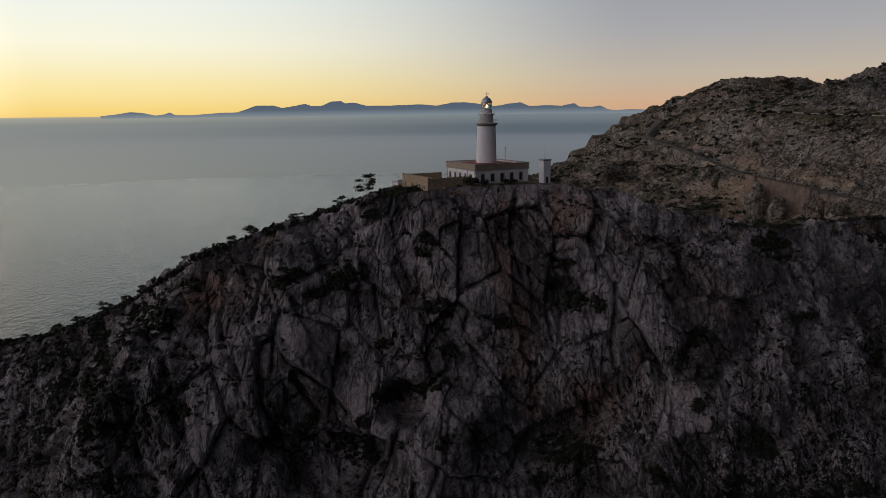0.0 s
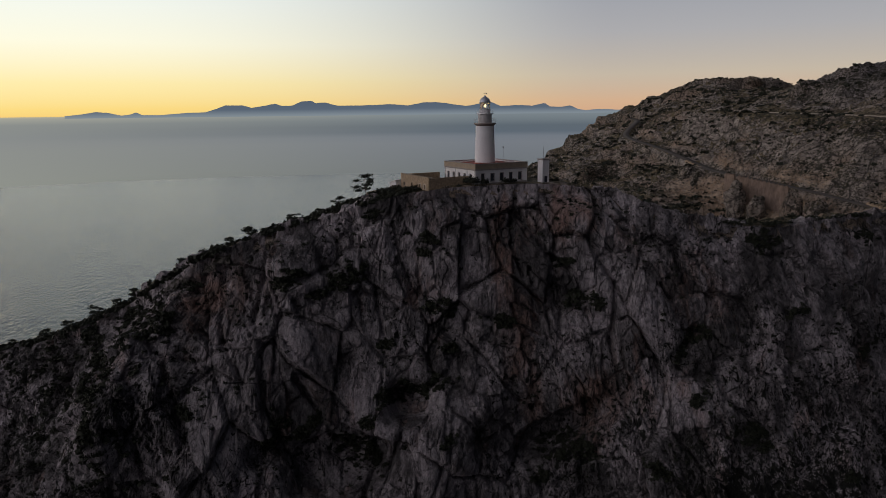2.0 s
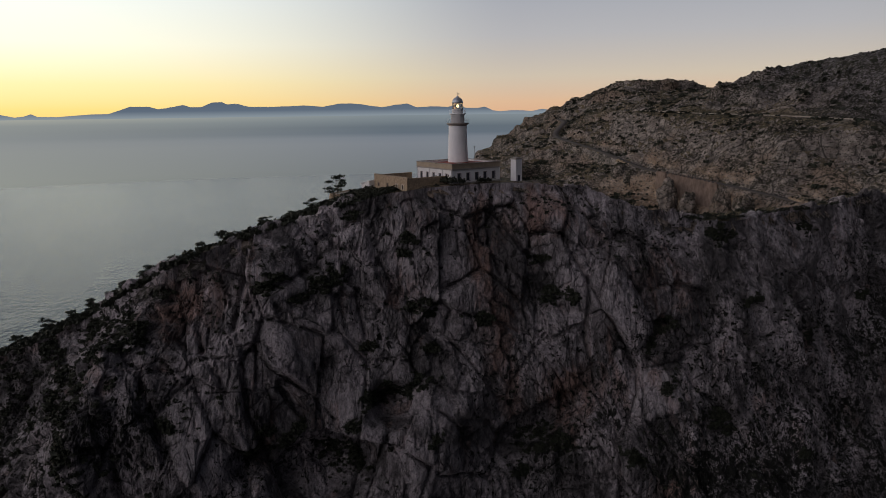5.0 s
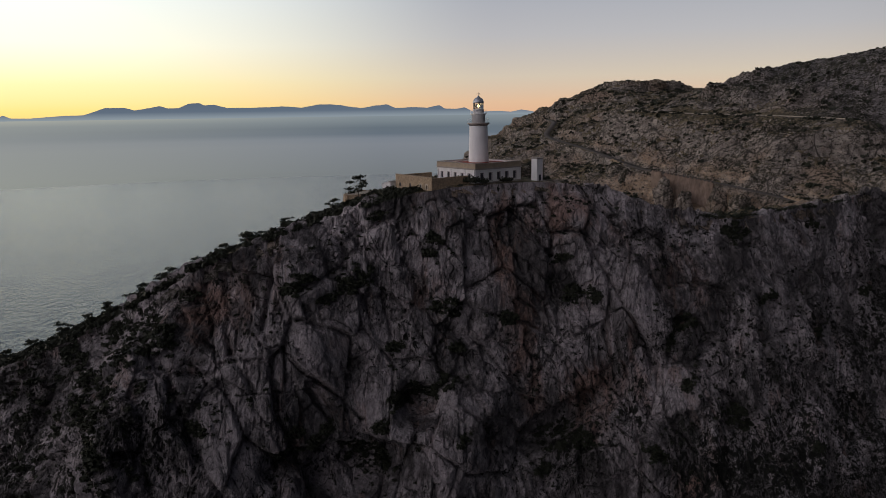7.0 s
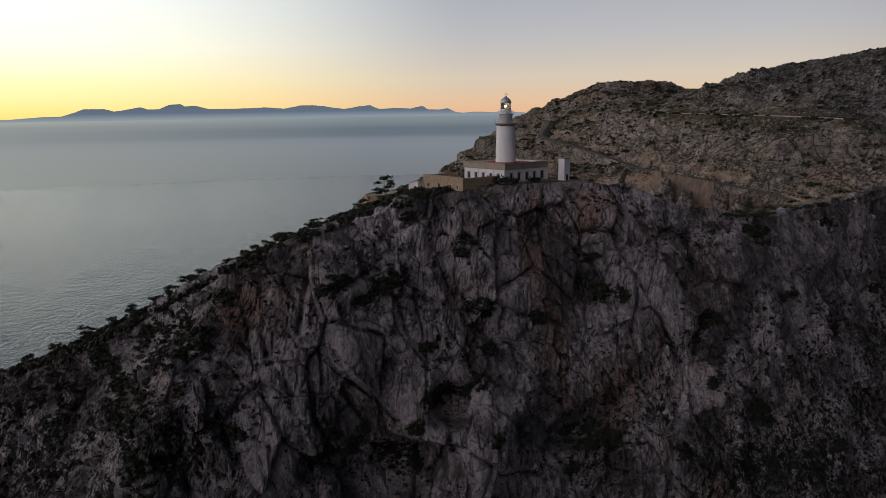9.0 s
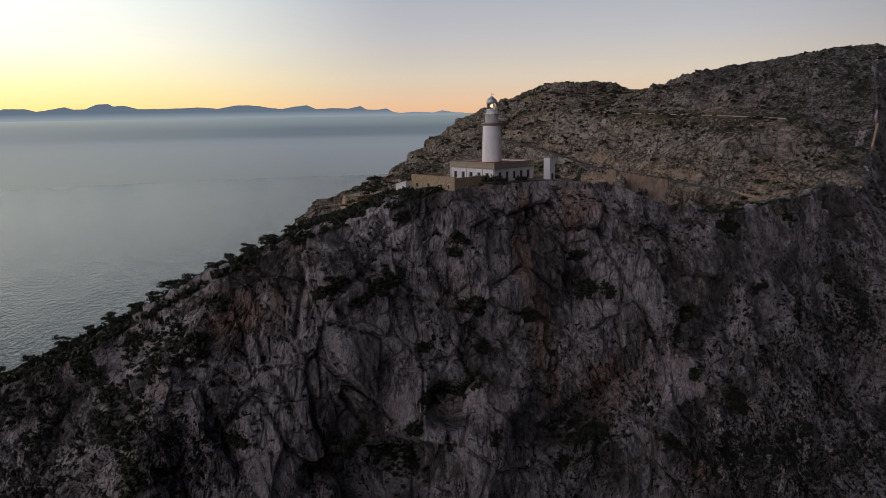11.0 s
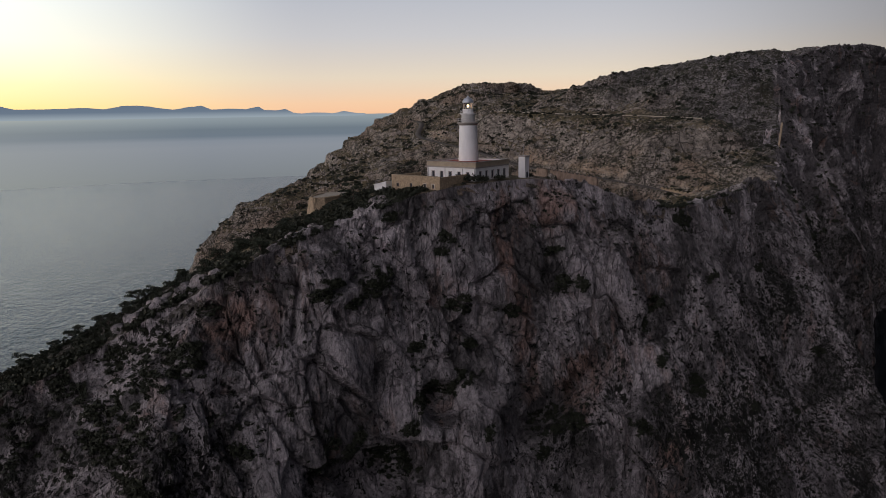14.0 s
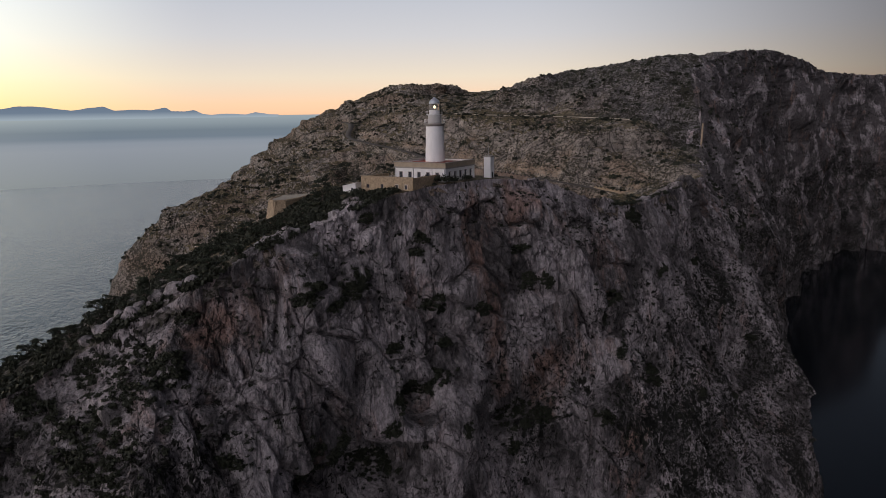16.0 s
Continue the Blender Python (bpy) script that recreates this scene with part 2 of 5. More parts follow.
def plain(name, colour, rough=0.8, vary=0.12, scale=1.2, metal=0.0, relief=0.02, stretch=(1, 1, 1)):
    m, t, b = surface(name, rough, metal)
    n = noise_tex(t, scale, 5, 0.65, stretch)
    r = ramp(t, [(0.3, tuple(v * (1 - vary * 1.6) for v in colour)), (0.72, tuple(min(1, v * (1 + vary)) for v in colour))])
    t.links.new(n.outputs[0], r.inputs[0])
    t.links.new(r.outputs[0], b.inputs["Base Color"])
    f = noise_tex(t, scale * 9, 3, 0.6)
    bump(t, b, f.outputs[0], 0.4, relief)
    return m


WHITE = plain("whitewash", (0.89, 0.88, 0.875), 0.75, 0.07, 0.5, stretch=(1, 1, 0.35))
OCHRE = plain("ochre_band", (0.42, 0.34, 0.25), 0.85, 0.12)
GREYBAND = plain("grey_stone_trim", (0.36, 0.33, 0.30), 0.8, 0.12)
REDFLOOR = plain("red_roof_tile", (0.33, 0.085, 0.06), 0.85, 0.2)
RUBBLE = plain("ochre_rubble_masonry", (0.44, 0.335, 0.225), 0.95, 0.3, 2.2, relief=0.08)
WINDOWDARK = plain("dark_shutter", (0.035, 0.04, 0.055), 0.55, 0.2)
PALESTONE = plain("pale_stone_surround", (0.60, 0.53, 0.43), 0.9, 0.12)
IRON = plain("grey_iron", (0.30, 0.30, 0.31), 0.5, 0.15, metal=0.4)
DOME = plain("dome_metal", (0.55, 0.58, 0.63), 0.4, 0.1, metal=0.5)
ROADWALL = plain("brown_retaining_masonry", (0.25, 0.185, 0.145), 0.95, 0.3, 0.5, relief=0.08, stretch=(1, 1, 0.5))
ASPHALT = plain("worn_asphalt", (0.115, 0.10, 0.088), 0.95, 0.15, 0.4)
PATHDIRT = plain("pale_path", (0.45, 0.39, 0.31), 0.95, 0.15, 0.6)
BARK = plain("pine_bark", (0.13, 0.10, 0.085), 0.95, 0.3, 4.0)


def leaves(name, a, b_):
    m, t, b = surface(name, 0.75)
    isl = nd(t, "ShaderNodeNewGeometry")
    n = noise_tex(t, 0.4, 3)
    f = calc(t, "ADD", calc(t, "MULTIPLY", isl.outputs["Random Per Island"], 0.6), calc(t, "MULTIPLY", n.outputs[0], 0.4))
    t.links.new(mixrgb(t, f, a, b_), b.inputs["Base Color"])
    return m


SCRUB = leaves("scrub_leaf", (0.013, 0.016, 0.009), (0.036, 0.040, 0.020))
PINE = leaves("pine_needle", (0.017, 0.023, 0.013), (0.042, 0.052, 0.027))


def make_water():
    m, t, b = surface("sea_water", 0.12)
    b.inputs["Base Color"].default_value = (0.003, 0.007, 0.011, 1)
    b.inputs["IOR"].default_value = 1.33
    swell = noise_tex(t, 0.02, 3, 0.5, (1, 0.45, 1))
    chop = noise_tex(t, 0.15, 5, 0.62, (1, 0.55, 1))
    # the sea is calmer offshore than under the cliffs
    geo = nd(t, "ShaderNodeNewGeometry")
    out = nd(t, "ShaderNodeVectorMath", "LENGTH")
    t.links.new(geo.outputs["Position"], out.inputs[0])
    calm = nd(t, "ShaderNodeMapRange")
    for k, v in enumerate((700.0, 4500.0, 1.0, 0.42)):
        calm.inputs[k + 1].default_value = v
    t.links.new(out.outputs["Value"], calm.inputs[0])
    # and lies smooth in the lee of the eastern cliffs
    sep = nd(t, "ShaderNodeSeparateXYZ")
    t.links.new(geo.outputs["Position"], sep.inputs[0])
    lee = nd(t, "ShaderNodeMapRange", interpolation="SMOOTHSTEP")
    for k, v in enumerate((60.0, 200.0, 1.0, 0.04)):
        lee.inputs[k + 1].default_value = v
    t.links.new(sep.outputs[0], lee.inputs[0])
    windy = calc(t, "MULTIPLY", calm.outputs[0], calc(t, "MAXIMUM", lee.outputs[0], ramp2(t, sep.outputs[1], 500.0, 900.0)))
    n1 = bump(t, b, calc(t, "MULTIPLY", swell.outputs[0], windy), 0.8, 1.8)
    bump(t, b, calc(t, "MULTIPLY", chop.outputs[0], windy), 1.0, 1.25, n1)
    return m


WATER = make_water()


def glow(name, strength, stops, lo, hi):
    """Painted distance: haze put in as colour by height on a self-lit surface."""
    m = bpy.data.materials.new(name)
    m.use_nodes = True
    t = m.node_tree
    t.nodes.clear()
    geo = nd(t, "ShaderNodeNewGeometry")
    sep = nd(t, "ShaderNodeSeparateXYZ")
    t.links.new(geo.outputs["Position"], sep.inputs[0])
    r = ramp(t, stops)
    t.links.new(ramp2(t, sep.outputs[2], lo, hi), r.inputs[0])
    e = nd(t, "ShaderNodeEmission")
    e.inputs[1].default_value = strength
    out = nd(t, "ShaderNodeOutputMaterial")
    t.links.new(r.outputs[0], e.inputs[0])
    t.links.new(e.outputs[0], out.inputs[0])
    return m, t, r, e, sep

# ---- numeric helpers for the land ----


def lattice(ix, iy, iz, seed):
    h = (ix * 374761393 + iy * 668265263 + iz * 2147483647 + seed * 974634777) & 0xFFFFFFFF
    h = ((h ^ (h >> 13)) * 1274126177) & 0xFFFFFFFF
    h = ((h ^ (h >> 16)) * 2246822519) & 0xFFFFFFFF
    return ((h ^ (h >> 15)) & 0xFFFFFF) / float(0xFFFFFF)


def vnoise(x, y, z, seed=0):
    """Smooth noise from 0 to 1 with cells of 1 m."""
    fx, fy, fz = np.floor(x), np.floor(y), np.floor(z)
    ix, iy, iz = (f.astype(np.int64) for f in (fx, fy, fz))
    u, v, w = x - fx, y - fy, z - fz
    u, v, w = (q * q * q * (q * (q * 6 - 15) + 10) for q in (u, v, w))
    total = np.zeros_like(u)
    for dx in (0, 1):
        for dy in (0, 1):
            for dz in (0, 1):
                total += lattice(ix + dx, iy + dy, iz + dz, seed) * (u if dx else 1 - u) * (v if dy else 1 - v) * (w if dz else 1 - w)
    return total


def fbm(x, y, z, octaves=4, gain=0.5, seed=0):
    total, amp, norm = 0.0, 1.0, 0.0
    for k in range(octaves):
        total = total + amp * (vnoise(x * 2 ** k + 17.3 * k, y * 2 ** k, z * 2 ** k, seed + k) - 0.5)
        norm += amp
        amp *= gain
    return total / norm * 2


def ridged(x, y, z, octaves=3, seed=0):
    total, amp, norm = 0.0, 1.0, 0.0
    for k in range(octaves):
        total = total + amp * (1 - np.abs(2 * vnoise(x * 2 ** k, y * 2 ** k + 9.1 * k, z * 2 ** k, seed + k) - 1) * 1.6)
        norm += amp
        amp *= 0.5
    return total / norm


def cells(x, y, z, seed=0):
    """Distances to the two nearest scattered points, and a random number for the nearest one's cell."""
    fx, fy, fz = (np.floor(q).astype(np.int64) for q in (x, y, z))
    d1, d2, who = np.full(x.shape, 9.0), np.full(x.shape, 9.0), np.zeros(x.shape)
    for dx in (-1, 0, 1):
        for dy in (-1, 0, 1):
            for dz in (-1, 0, 1):
                cx, cy, cz = fx + dx, fy + dy, fz + dz
                px = cx + lattice(cx, cy, cz, seed)
                py = cy + lattice(cx, cy, cz, seed + 1)
                pz = cz + lattice(cx, cy, cz, seed + 2)
                d = np.sqrt((px - x) ** 2 + (py - y) ** 2 + (pz - z) ** 2)
                closer = d < d1
                d2 = np.where(closer, d1, np.minimum(d2, d))
                who = np.where(closer, lattice(cx, cy, cz, seed + 3), who)
                d1 = np.where(closer, d, d1)
    return d1, d2, who


class Sheet:
    """A smooth surface through spot values (a thin plate, slightly relaxed)."""

    def __init__(self, a, b, value, relax=0.0, size=100.0):
        self.p = np.stack([np.asarray(a, float), np.asarray(b, float)], 1) / size
        self.size = size
        n = len(self.p)
        k = self.kernel(self.p)
        m = np.zeros((n + 3, n + 3))
        m[:n, :n] = k + relax * np.eye(n)
        m[:n, n], m[:n, n + 1:] = 1, self.p
        m[n:, :n] = m[:n, n:].T
        self.w = np.linalg.solve(m, np.concatenate([np.asarray(value, float), np.zeros(3)]))

    def kernel(self, q):
        r2 = ((q[:, None, :] - self.p[None]) ** 2).sum(2)
        return 0.5 * r2 * np.log(r2 + 1e-12)

    def __call__(self, a, b):
        shape = np.shape(a)
        q = np.stack([np.ravel(a), np.ravel(b)], 1) / self.size
        out = np.empty(len(q))
        for s in range(0, len(q), 60000):
            part_ = q[s:s + 60000]
            out[s:s + 60000] = self.kernel(part_) @ self.w[:-3] + self.w[-3] + part_ @ self.w[-2:]
        return out.reshape(shape)


def step(e0, e1, v):
    q = np.clip((v - e0) / (e1 - e0), 0, 1)
    return q * q * (3 - 2 * q)


# ---- the lie of the land: spot heights (x, y, z) ----
HEADLAND = [
    (9, 170, 188), (10, 185, 187.8), (-5, 177, 187.2), (-14, 172, 185.5), (24, 176, 187.8), (45, 172, 184.7), (55, 171.5, 181), (65, 172.5, 177.8), (78, 175.5, 175.9), (88, 179, 174.9), (98, 184, 175.0), (116, 192, 174.5), (135, 204, 174.2),
    (169, 226, 175), (187, 232, 172), (140, 225, 170), (101, 245, 164), (150, 265, 160.5), (199, 282, 159.5), (60, 215, 175), (-28, 166, 181.5), (-50, 161, 175.5),
    (-66, 166, 167), (-77, 173, 160), (-87, 173, 155), (-104, 181, 147.5), (-122, 188, 142), (-56, 195, 167.5), (-68, 186, 164.5), (-23, 208, 176.5), (-5, 217, 180.8), (-66, 202, 161.5),
    (20, 225, 177), (-30, 189, 179), (-84, 198, 154), (-100, 320, 60)]
SEAWARD = [(-75, 201, 157), (-98, 192, 150.5), (-145, 196, 130), (-90, 228, 130), (-130, 225, 100), (-45, 225, 165), (-50, 262, 145), (-45, 345, 60), (-11, 264, 164), (0, 320, 145), (35, 400, 115)]
HILLSIDE = [
    (258, 301, 186), (280, 300, 188), (277, 343, 210), (284, 348, 225), (304, 329, 219.5), (209, 334, 187.5), (192, 356, 183), (193, 347, 174.5), (199, 312, 160.5), (177, 354, 166),
    (163, 362, 151), (120, 330, 152), (166, 402, 176), (224, 384, 200), (242, 429, 218), (201, 452, 203), (177, 442, 185.5), (158, 481, 177), (125, 488, 165), (162, 532, 187),
    (100, 400, 150), (60, 330, 152), (101, 517, 168), (52, 516, 156), (18, 517, 146), (-6, 506, 135), (-28, 490, 108), (-50, 480, 35), (-60, 560, 20), (60, 750, 95)]
HILLTOP = [
    (219, 479, 210), (238, 411, 212), (324, 612, 223), (300, 556, 215), (350, 645, 220), (308, 631, 227.5), (250, 602, 223), (212, 628, 217), (178, 658, 198), (124, 614, 163), (125, 689, 162), (156, 674, 188), (382, 411, 240), (439, 457, 248),
    (345, 500, 232), (330, 440, 234), (575, 480, 260), (690, 500, 256), (860, 590, 249), (1000, 600, 244), (480, 640, 235), (700, 700, 235), (330, 800, 190), (1000, 900, 200),
    (200, 820, 130), (500, 900, 170)]
SPOTS = np.array(HEADLAND + SEAWARD + HILLSIDE + HILLTOP, float)
LAND = Sheet(SPOTS[:, 0], SPOTS[:, 1], SPOTS[:, 2], relax=0.002)
# the edge of the cliff in plan (x, y)
RIM = [(-170, 196), (-130, 184), (-115, 180), (-104, 176), (-95, 171), (-86, 169), (-76, 169), (-66, 163), (-58, 158), (-50, 157.5), (-42, 160), (-30, 162), (-10, 163.5), (5, 165.5), (25, 169), (45, 168.5),
       (70, 172), (98, 182), (116, 190), (140, 205), (169, 223), (190, 229), (220, 253), (260, 284), (280, 297), (304, 325), (345, 353), (380, 377), (450, 420), (575, 455), (690, 485), (860, 562), (1010, 564), (1160, 590)]
RIM_X, RIM_Y = np.array(RIM, float).T


def rim_y(x):
    w = 5.0
    y = sum(np.interp(x + k * w, RIM_X, RIM_Y) for k in (-1, -0.5, 0, 0.5, 1)) / 5
    o = np.zeros_like(np.asarray(x, float))
    wild = step(9, 25, np.abs(x - 15))
    return y + (0.4 + 1.6 * wild) * fbm(x / 14.0, o, o, 3, 0.6, 7) + 9 * step(210, 270, x) * fbm(x / 34.0, o, o, 4, 0.6, 9)


# places on the cliff face (x, y, z)
FACE_NEAR = [
    (26, 167, 179), (-13, 159, 166), (34, 162, 160), (57, 162, 152), (-28, 153.5, 154.5), (-24, 154, 144), (-60, 150, 158), (-68.5, 142, 156), (-80, 138, 140), (-76, 140, 147.5),
    (-56, 140.5, 138), (-40, 145, 146), (-18.5, 147, 125), (-2, 146, 131), (16.5, 162, 130), (27, 159.5, 134), (43, 157, 98), (91, 152.5, 102), (57.5, 159, 138), (45, 155, 120.6),
    (40, 162.6, 173), (62, 167, 169), (86, 170, 160), (103, 171, 141), (92, 162, 124), (86.5, 165, 144), (-35, 157, 176.5), (-60, 155.5, 165), (-104, 166, 137), (-87, 159, 141), (-95, 150, 120), (-30, 138, 105)]
FACE_FAR = [
    (167, 192, 123), (194, 187, 106), (167, 168, 81), (164, 190, 103), (160, 206, 139), (187, 220, 159), (178, 158, 55), (187, 169, 88), (205, 205, 60), (212, 203, 100), (240, 236, 70), (293, 247, 95), (326, 268, 140), (461, 344, 65), (425, 348, 145),
    (616, 430, 0), (771, 506, 0), (902, 518, 0), (1010, 510, 0), (300, 235, 0), (180, 148, 0), (230, 215, 0), (90, 118, 0), (0, 112, 0), (-80, 105, 0), (-170, 115, 0), (450, 330, 0), (-130, 145, 90), (690, 470, 120)]


def rim_z(x):
    return LAND(x, rim_y(x) + 2.0)


FACE = np.array(FACE_NEAR + FACE_FAR, float)
anchor = np.concatenate([np.arange(-170, 300, 16.0), np.arange(310, 1010, 60.0)])
face_d = np.concatenate([rim_z(FACE[:, 0]) - FACE[:, 2], np.zeros(len(anchor))])
face_g = np.concatenate([FACE[:, 1] - rim_y(FACE[:, 0]), np.zeros(len(anchor))])
SETBACK = Sheet(np.concatenate([FACE[:, 0], anchor]), face_d, face_g, relax=0.001)

# ---- building helpers ----


def link(name, verts, faces, material, smooth=False):
    me = bpy.data.meshes.new(name)
    me.from_pydata(verts, [], faces)
    me.materials.append(material)
    if smooth:
        me.polygons.foreach_set("use_smooth", [True] * len(me.polygons))
    me.update()
    return new(name, me)


def part(name, bm, material, parent=None, label=""):
    me = bpy.data.meshes.new(name)
    bm.to_mesh(me)
    bm.free()
    me.materials.append(material)
    ob = new(name, me)
    ob.parent = parent
    if label:
        tagged(ob, label)
    return ob


def thing(name, m, label, category, group=""):
    ob = new(name)
    ob.matrix_world = m
    ob.empty_display_size = 0.3
    return tagged(ob, label, category, group)


def box(bm, x0, x1, y0, y1, z0, z1, bevel=0.0):
    m = Matrix.Translation(((x0 + x1) / 2, (y0 + y1) / 2, (z0 + z1) / 2)) @ Matrix.Diagonal((x1 - x0, y1 - y0, z1 - z0, 1))
    out = bmesh.ops.create_cube(bm, size=1, matrix=m)
    if bevel:
        edges = list({e for v in out["verts"] for e in v.link_edges})
        bmesh.ops.bevel(bm, geom=edges, offset=bevel, segments=1, affect="EDGES")
    return bm


def lathe(bm, profile, seg=40, cap=True):
    """A turned form from (radius, height) pairs."""
    rings = []
    for r, z in profile:
        rings.append([bm.verts.new((r * math.cos(2 * math.pi * k / seg), r * math.sin(2 * math.pi * k / seg), z)) for k in range(seg)])
    for a, b in zip(rings, rings[1:]):
        for k in range(seg):
            f = bm.faces.new((a[k], a[(k + 1) % seg], b[(k + 1) % seg], b[k]))
            f.smooth = True
    if cap:
        bm.faces.new(list(reversed(rings[0])))
        bm.faces.new(rings[-1])
    return bm


def rod(bm, a, b, r0, r1=None, seg=6):
    a, b = Vector(a), Vector(b)
    r1 = r0 if r1 is None else r1
    q = (b - a).to_track_quat("Z", "Y")
    rings = []
    for p, r in ((a, r0), (b, r1)):
        rings.append([bm.verts.new(p + q @ Vector((r * math.cos(2 * math.pi * k / seg), r * math.sin(2 * math.pi * k / seg), 0))) for k in range(seg)])
    for k in range(seg):
        bm.faces.new((rings[0][k], rings[0][(k + 1) % seg], rings[1][(k + 1) % seg], rings[1][k]))
    bm.faces.new(list(reversed(rings[0])))
    bm.faces.new(rings[1])
    return bm


def fast_mesh(name, verts, quads, material, smooth=True):
    """A large mesh from arrays of corners and four-sided faces."""
    me = bpy.data.meshes.new(name)
    nv, nf, k = len(verts), len(quads), quads.shape[1]
    me.vertices.add(nv)
    me.vertices.foreach_set("co", np.ascontiguousarray(verts, np.float32).ravel())
    me.loops.add(nf * k)
    me.loops.foreach_set("vertex_index", np.ascontiguousarray(quads, np.int32).ravel())
    me.polygons.add(nf)
    me.polygons.foreach_set("loop_start", np.arange(0, nf * k, k, dtype=np.int32))
    me.polygons.foreach_set("use_smooth", np.full(nf, smooth))
    me.materials.append(material)
    me.update(calc_edges=True)
    return new(name, me)


def grid_quads(nu, nv):
    a = np.arange(nu * nv).reshape(nu, nv)
    return np.stack([a[:-1, :-1], a[1:, :-1], a[1:, 1:], a[:-1, 1:]], -1).reshape(-1, 4)


# ---- ground ----
ROAD = [(170, 668, 199.5), (184, 625, 198), (183, 597, 196.5), (171, 566, 194.5), (156, 545, 187), (153, 522, 184), (156, 490, 181.5), (158, 450, 178), (160, 425, 174.8), (164, 396, 170.2), (168, 368, 169.4), (181, 338, 166.5), (197, 308, 161.5), (200, 282, 160),
        (180, 262, 160), (150, 250, 160.5), (115, 244, 163), (80, 228, 169.5), (55, 208, 177), (38, 190, 184)]
PATH = [(190, 471, 204.2), (199, 452, 203), (208, 434, 202.1), (214, 416, 201.6), (228, 385, 200.7), (240, 340, 199), (246, 320, 198)]


def along(line, spacing=2.0):
    p = np.array(line, float)
    for _ in range(2):
        q = np.empty((2 * len(p) - 2, 3))
        q[0::2], q[1::2] = 0.75 * p[:-1] + 0.25 * p[1:], 0.25 * p[:-1] + 0.75 * p[1:]
        p = np.concatenate([p[:1], q, p[-1:]])
    s = np.concatenate([[0], np.cumsum(np.linalg.norm(np.diff(p[:, :2], axis=0), axis=1))])
    t = np.arange(0, s[-1], spacing)
    return np.stack([np.interp(t, s, p[:, k]) for k in range(3)], 1)


ROAD_P, PATH_P = along(ROAD), along(PATH)
PADS = [(10.9, 177.5, 13, 187.9), (24.8, 173.5, 4, 187.8)]      # levelled ground: x, y, radius, height


def near_line(x, y, pts):
    best, height = np.full(x.shape, 1e9), np.zeros(x.shape)
    for px, py, pz in pts:
        d = (x - px) ** 2 + (y - py) ** 2
        c = d < best
        best, height = np.where(c, d, best), np.where(c, pz, height)
    return np.sqrt(best), height


def relief(x, y):
    """Rocky unevenness of the tops and slopes: folds, broken outcrops in bands, rubble."""
    far = step(230, 330, y + 0.4 * x)
    o = np.zeros_like(x)
    big = fbm(x / 45, y / 45, o, 4, 0.5, 11)
    crag = ridged(x / 26 + 0.3 * y / 16, y / 38, o, 5, 21)
    base = LAND(x, y)
    band = fbm(x / 40, y / 40, base / 3.2, 3, 0.5, 27)
    d1, d2, who = cells(x / 6.0 + 0.8 * big, y / 8.0 + 0.8 * big, base / 5.0, 31)
    e1, e2, ewho = cells(x / 2.6 + 0.9 * big, y / 3.2, base / 2.5, 35)
    small = fbm(x / 2.4, y / 2.4, o, 3, 0.65, 41)
    tall = 13.0
    f = np.mod(base / tall + 0.9 * big + 0.15 * band, 1.0)
    bench = tall * (step(0.36, 0.58, f) - f) * 0.7 * step(-0.25, 0.3, fbm(x / 60, y / 60, o, 3, 0.5, 29)) * step(200, 300, y + 0.5 * x)
    rib_zone = step(140, 175, x) * step(300, 265, x) * step(265, 300, y) * step(520, 440, y)
    ribs = rib_zone * (ridged(x / 34, y / 10 + 0.6 * big, o, 4, 25) - 0.45)
    gully = step(300, 380, y + 0.5 * x) * (ridged(x / 70 + y / 160, y / 60 - x / 140, o, 3, 23) - 0.5)
    return (bench + 4.0 * ribs + 5.0 * gully + (2.0 + 3.0 * far) * big + (0.6 + 2.7 * far) * (crag - 0.45) + (0.3 + 1.2 * far) * band + (0.5 + 1.1 * far) * (who - 0.5 - 0.5 * np.exp(-((d2 - d1) * 10) ** 2))
            + (0.45 + 0.05 * far) * (ewho - 0.5) + 0.25 * small)


COAST_Y = [200, 250, 350, 450, 500, 560, 650, 750, 900]
COAST_X = [-400, -95, -54, -42, -36, -28, 15, 60, 100]


def land_z(x, y, rough=True):
    z = LAND(x, y)
    shore = np.interp(y, COAST_Y, COAST_X) + 3 * fbm(y / 14, y * 0, y * 0, 3, 0.5, 171)
    z = z - 5.0 * np.maximum(0, shore - x)
    if rough:
        r = relief(x, y)
        calm = np.ones_like(x)
        for px, py, pr, pz in PADS:
            calm *= step(pr, pr + 7, np.hypot(x - px, y - py))
        edge = step(2, 14, y - rim_y(x))
        z = z + r * calm * (0.35 + 0.65 * edge)
    for px, py, pr, pz in PADS:
        k = 1 - step(pr, pr + 6, np.hypot(x - px, y - py))
        z = z * (1 - k) + pz * k
    near = (x > 20) & (x < 260) & (y > 170) & (y < 680)
    if np.any(near):
        for pts, half, soft in ((ROAD_P, 3.2, 3.0), (PATH_P + [0, 0, 0.5], 3.0, 20.0)):
            d, h = near_line(x[near], y[near], pts)
            k = 1 - step(half, half + soft, d)
            z[near] = z[near] * (1 - k) + h * k
    return z


def spread(lo, hi, centre, fine, growth):
    """Grid lines that stand fine metres apart at the centre and wider outwards."""
    out = [centre]
    for sign, end in ((1, hi), (-1, lo)):
        v, d = centre, fine
        while sign * v < sign * end:
            d = fine * (1 + growth * max(0, abs(v - centre) - 60))
            v += sign * d
            out.append(v)
    return np.array(sorted(out))


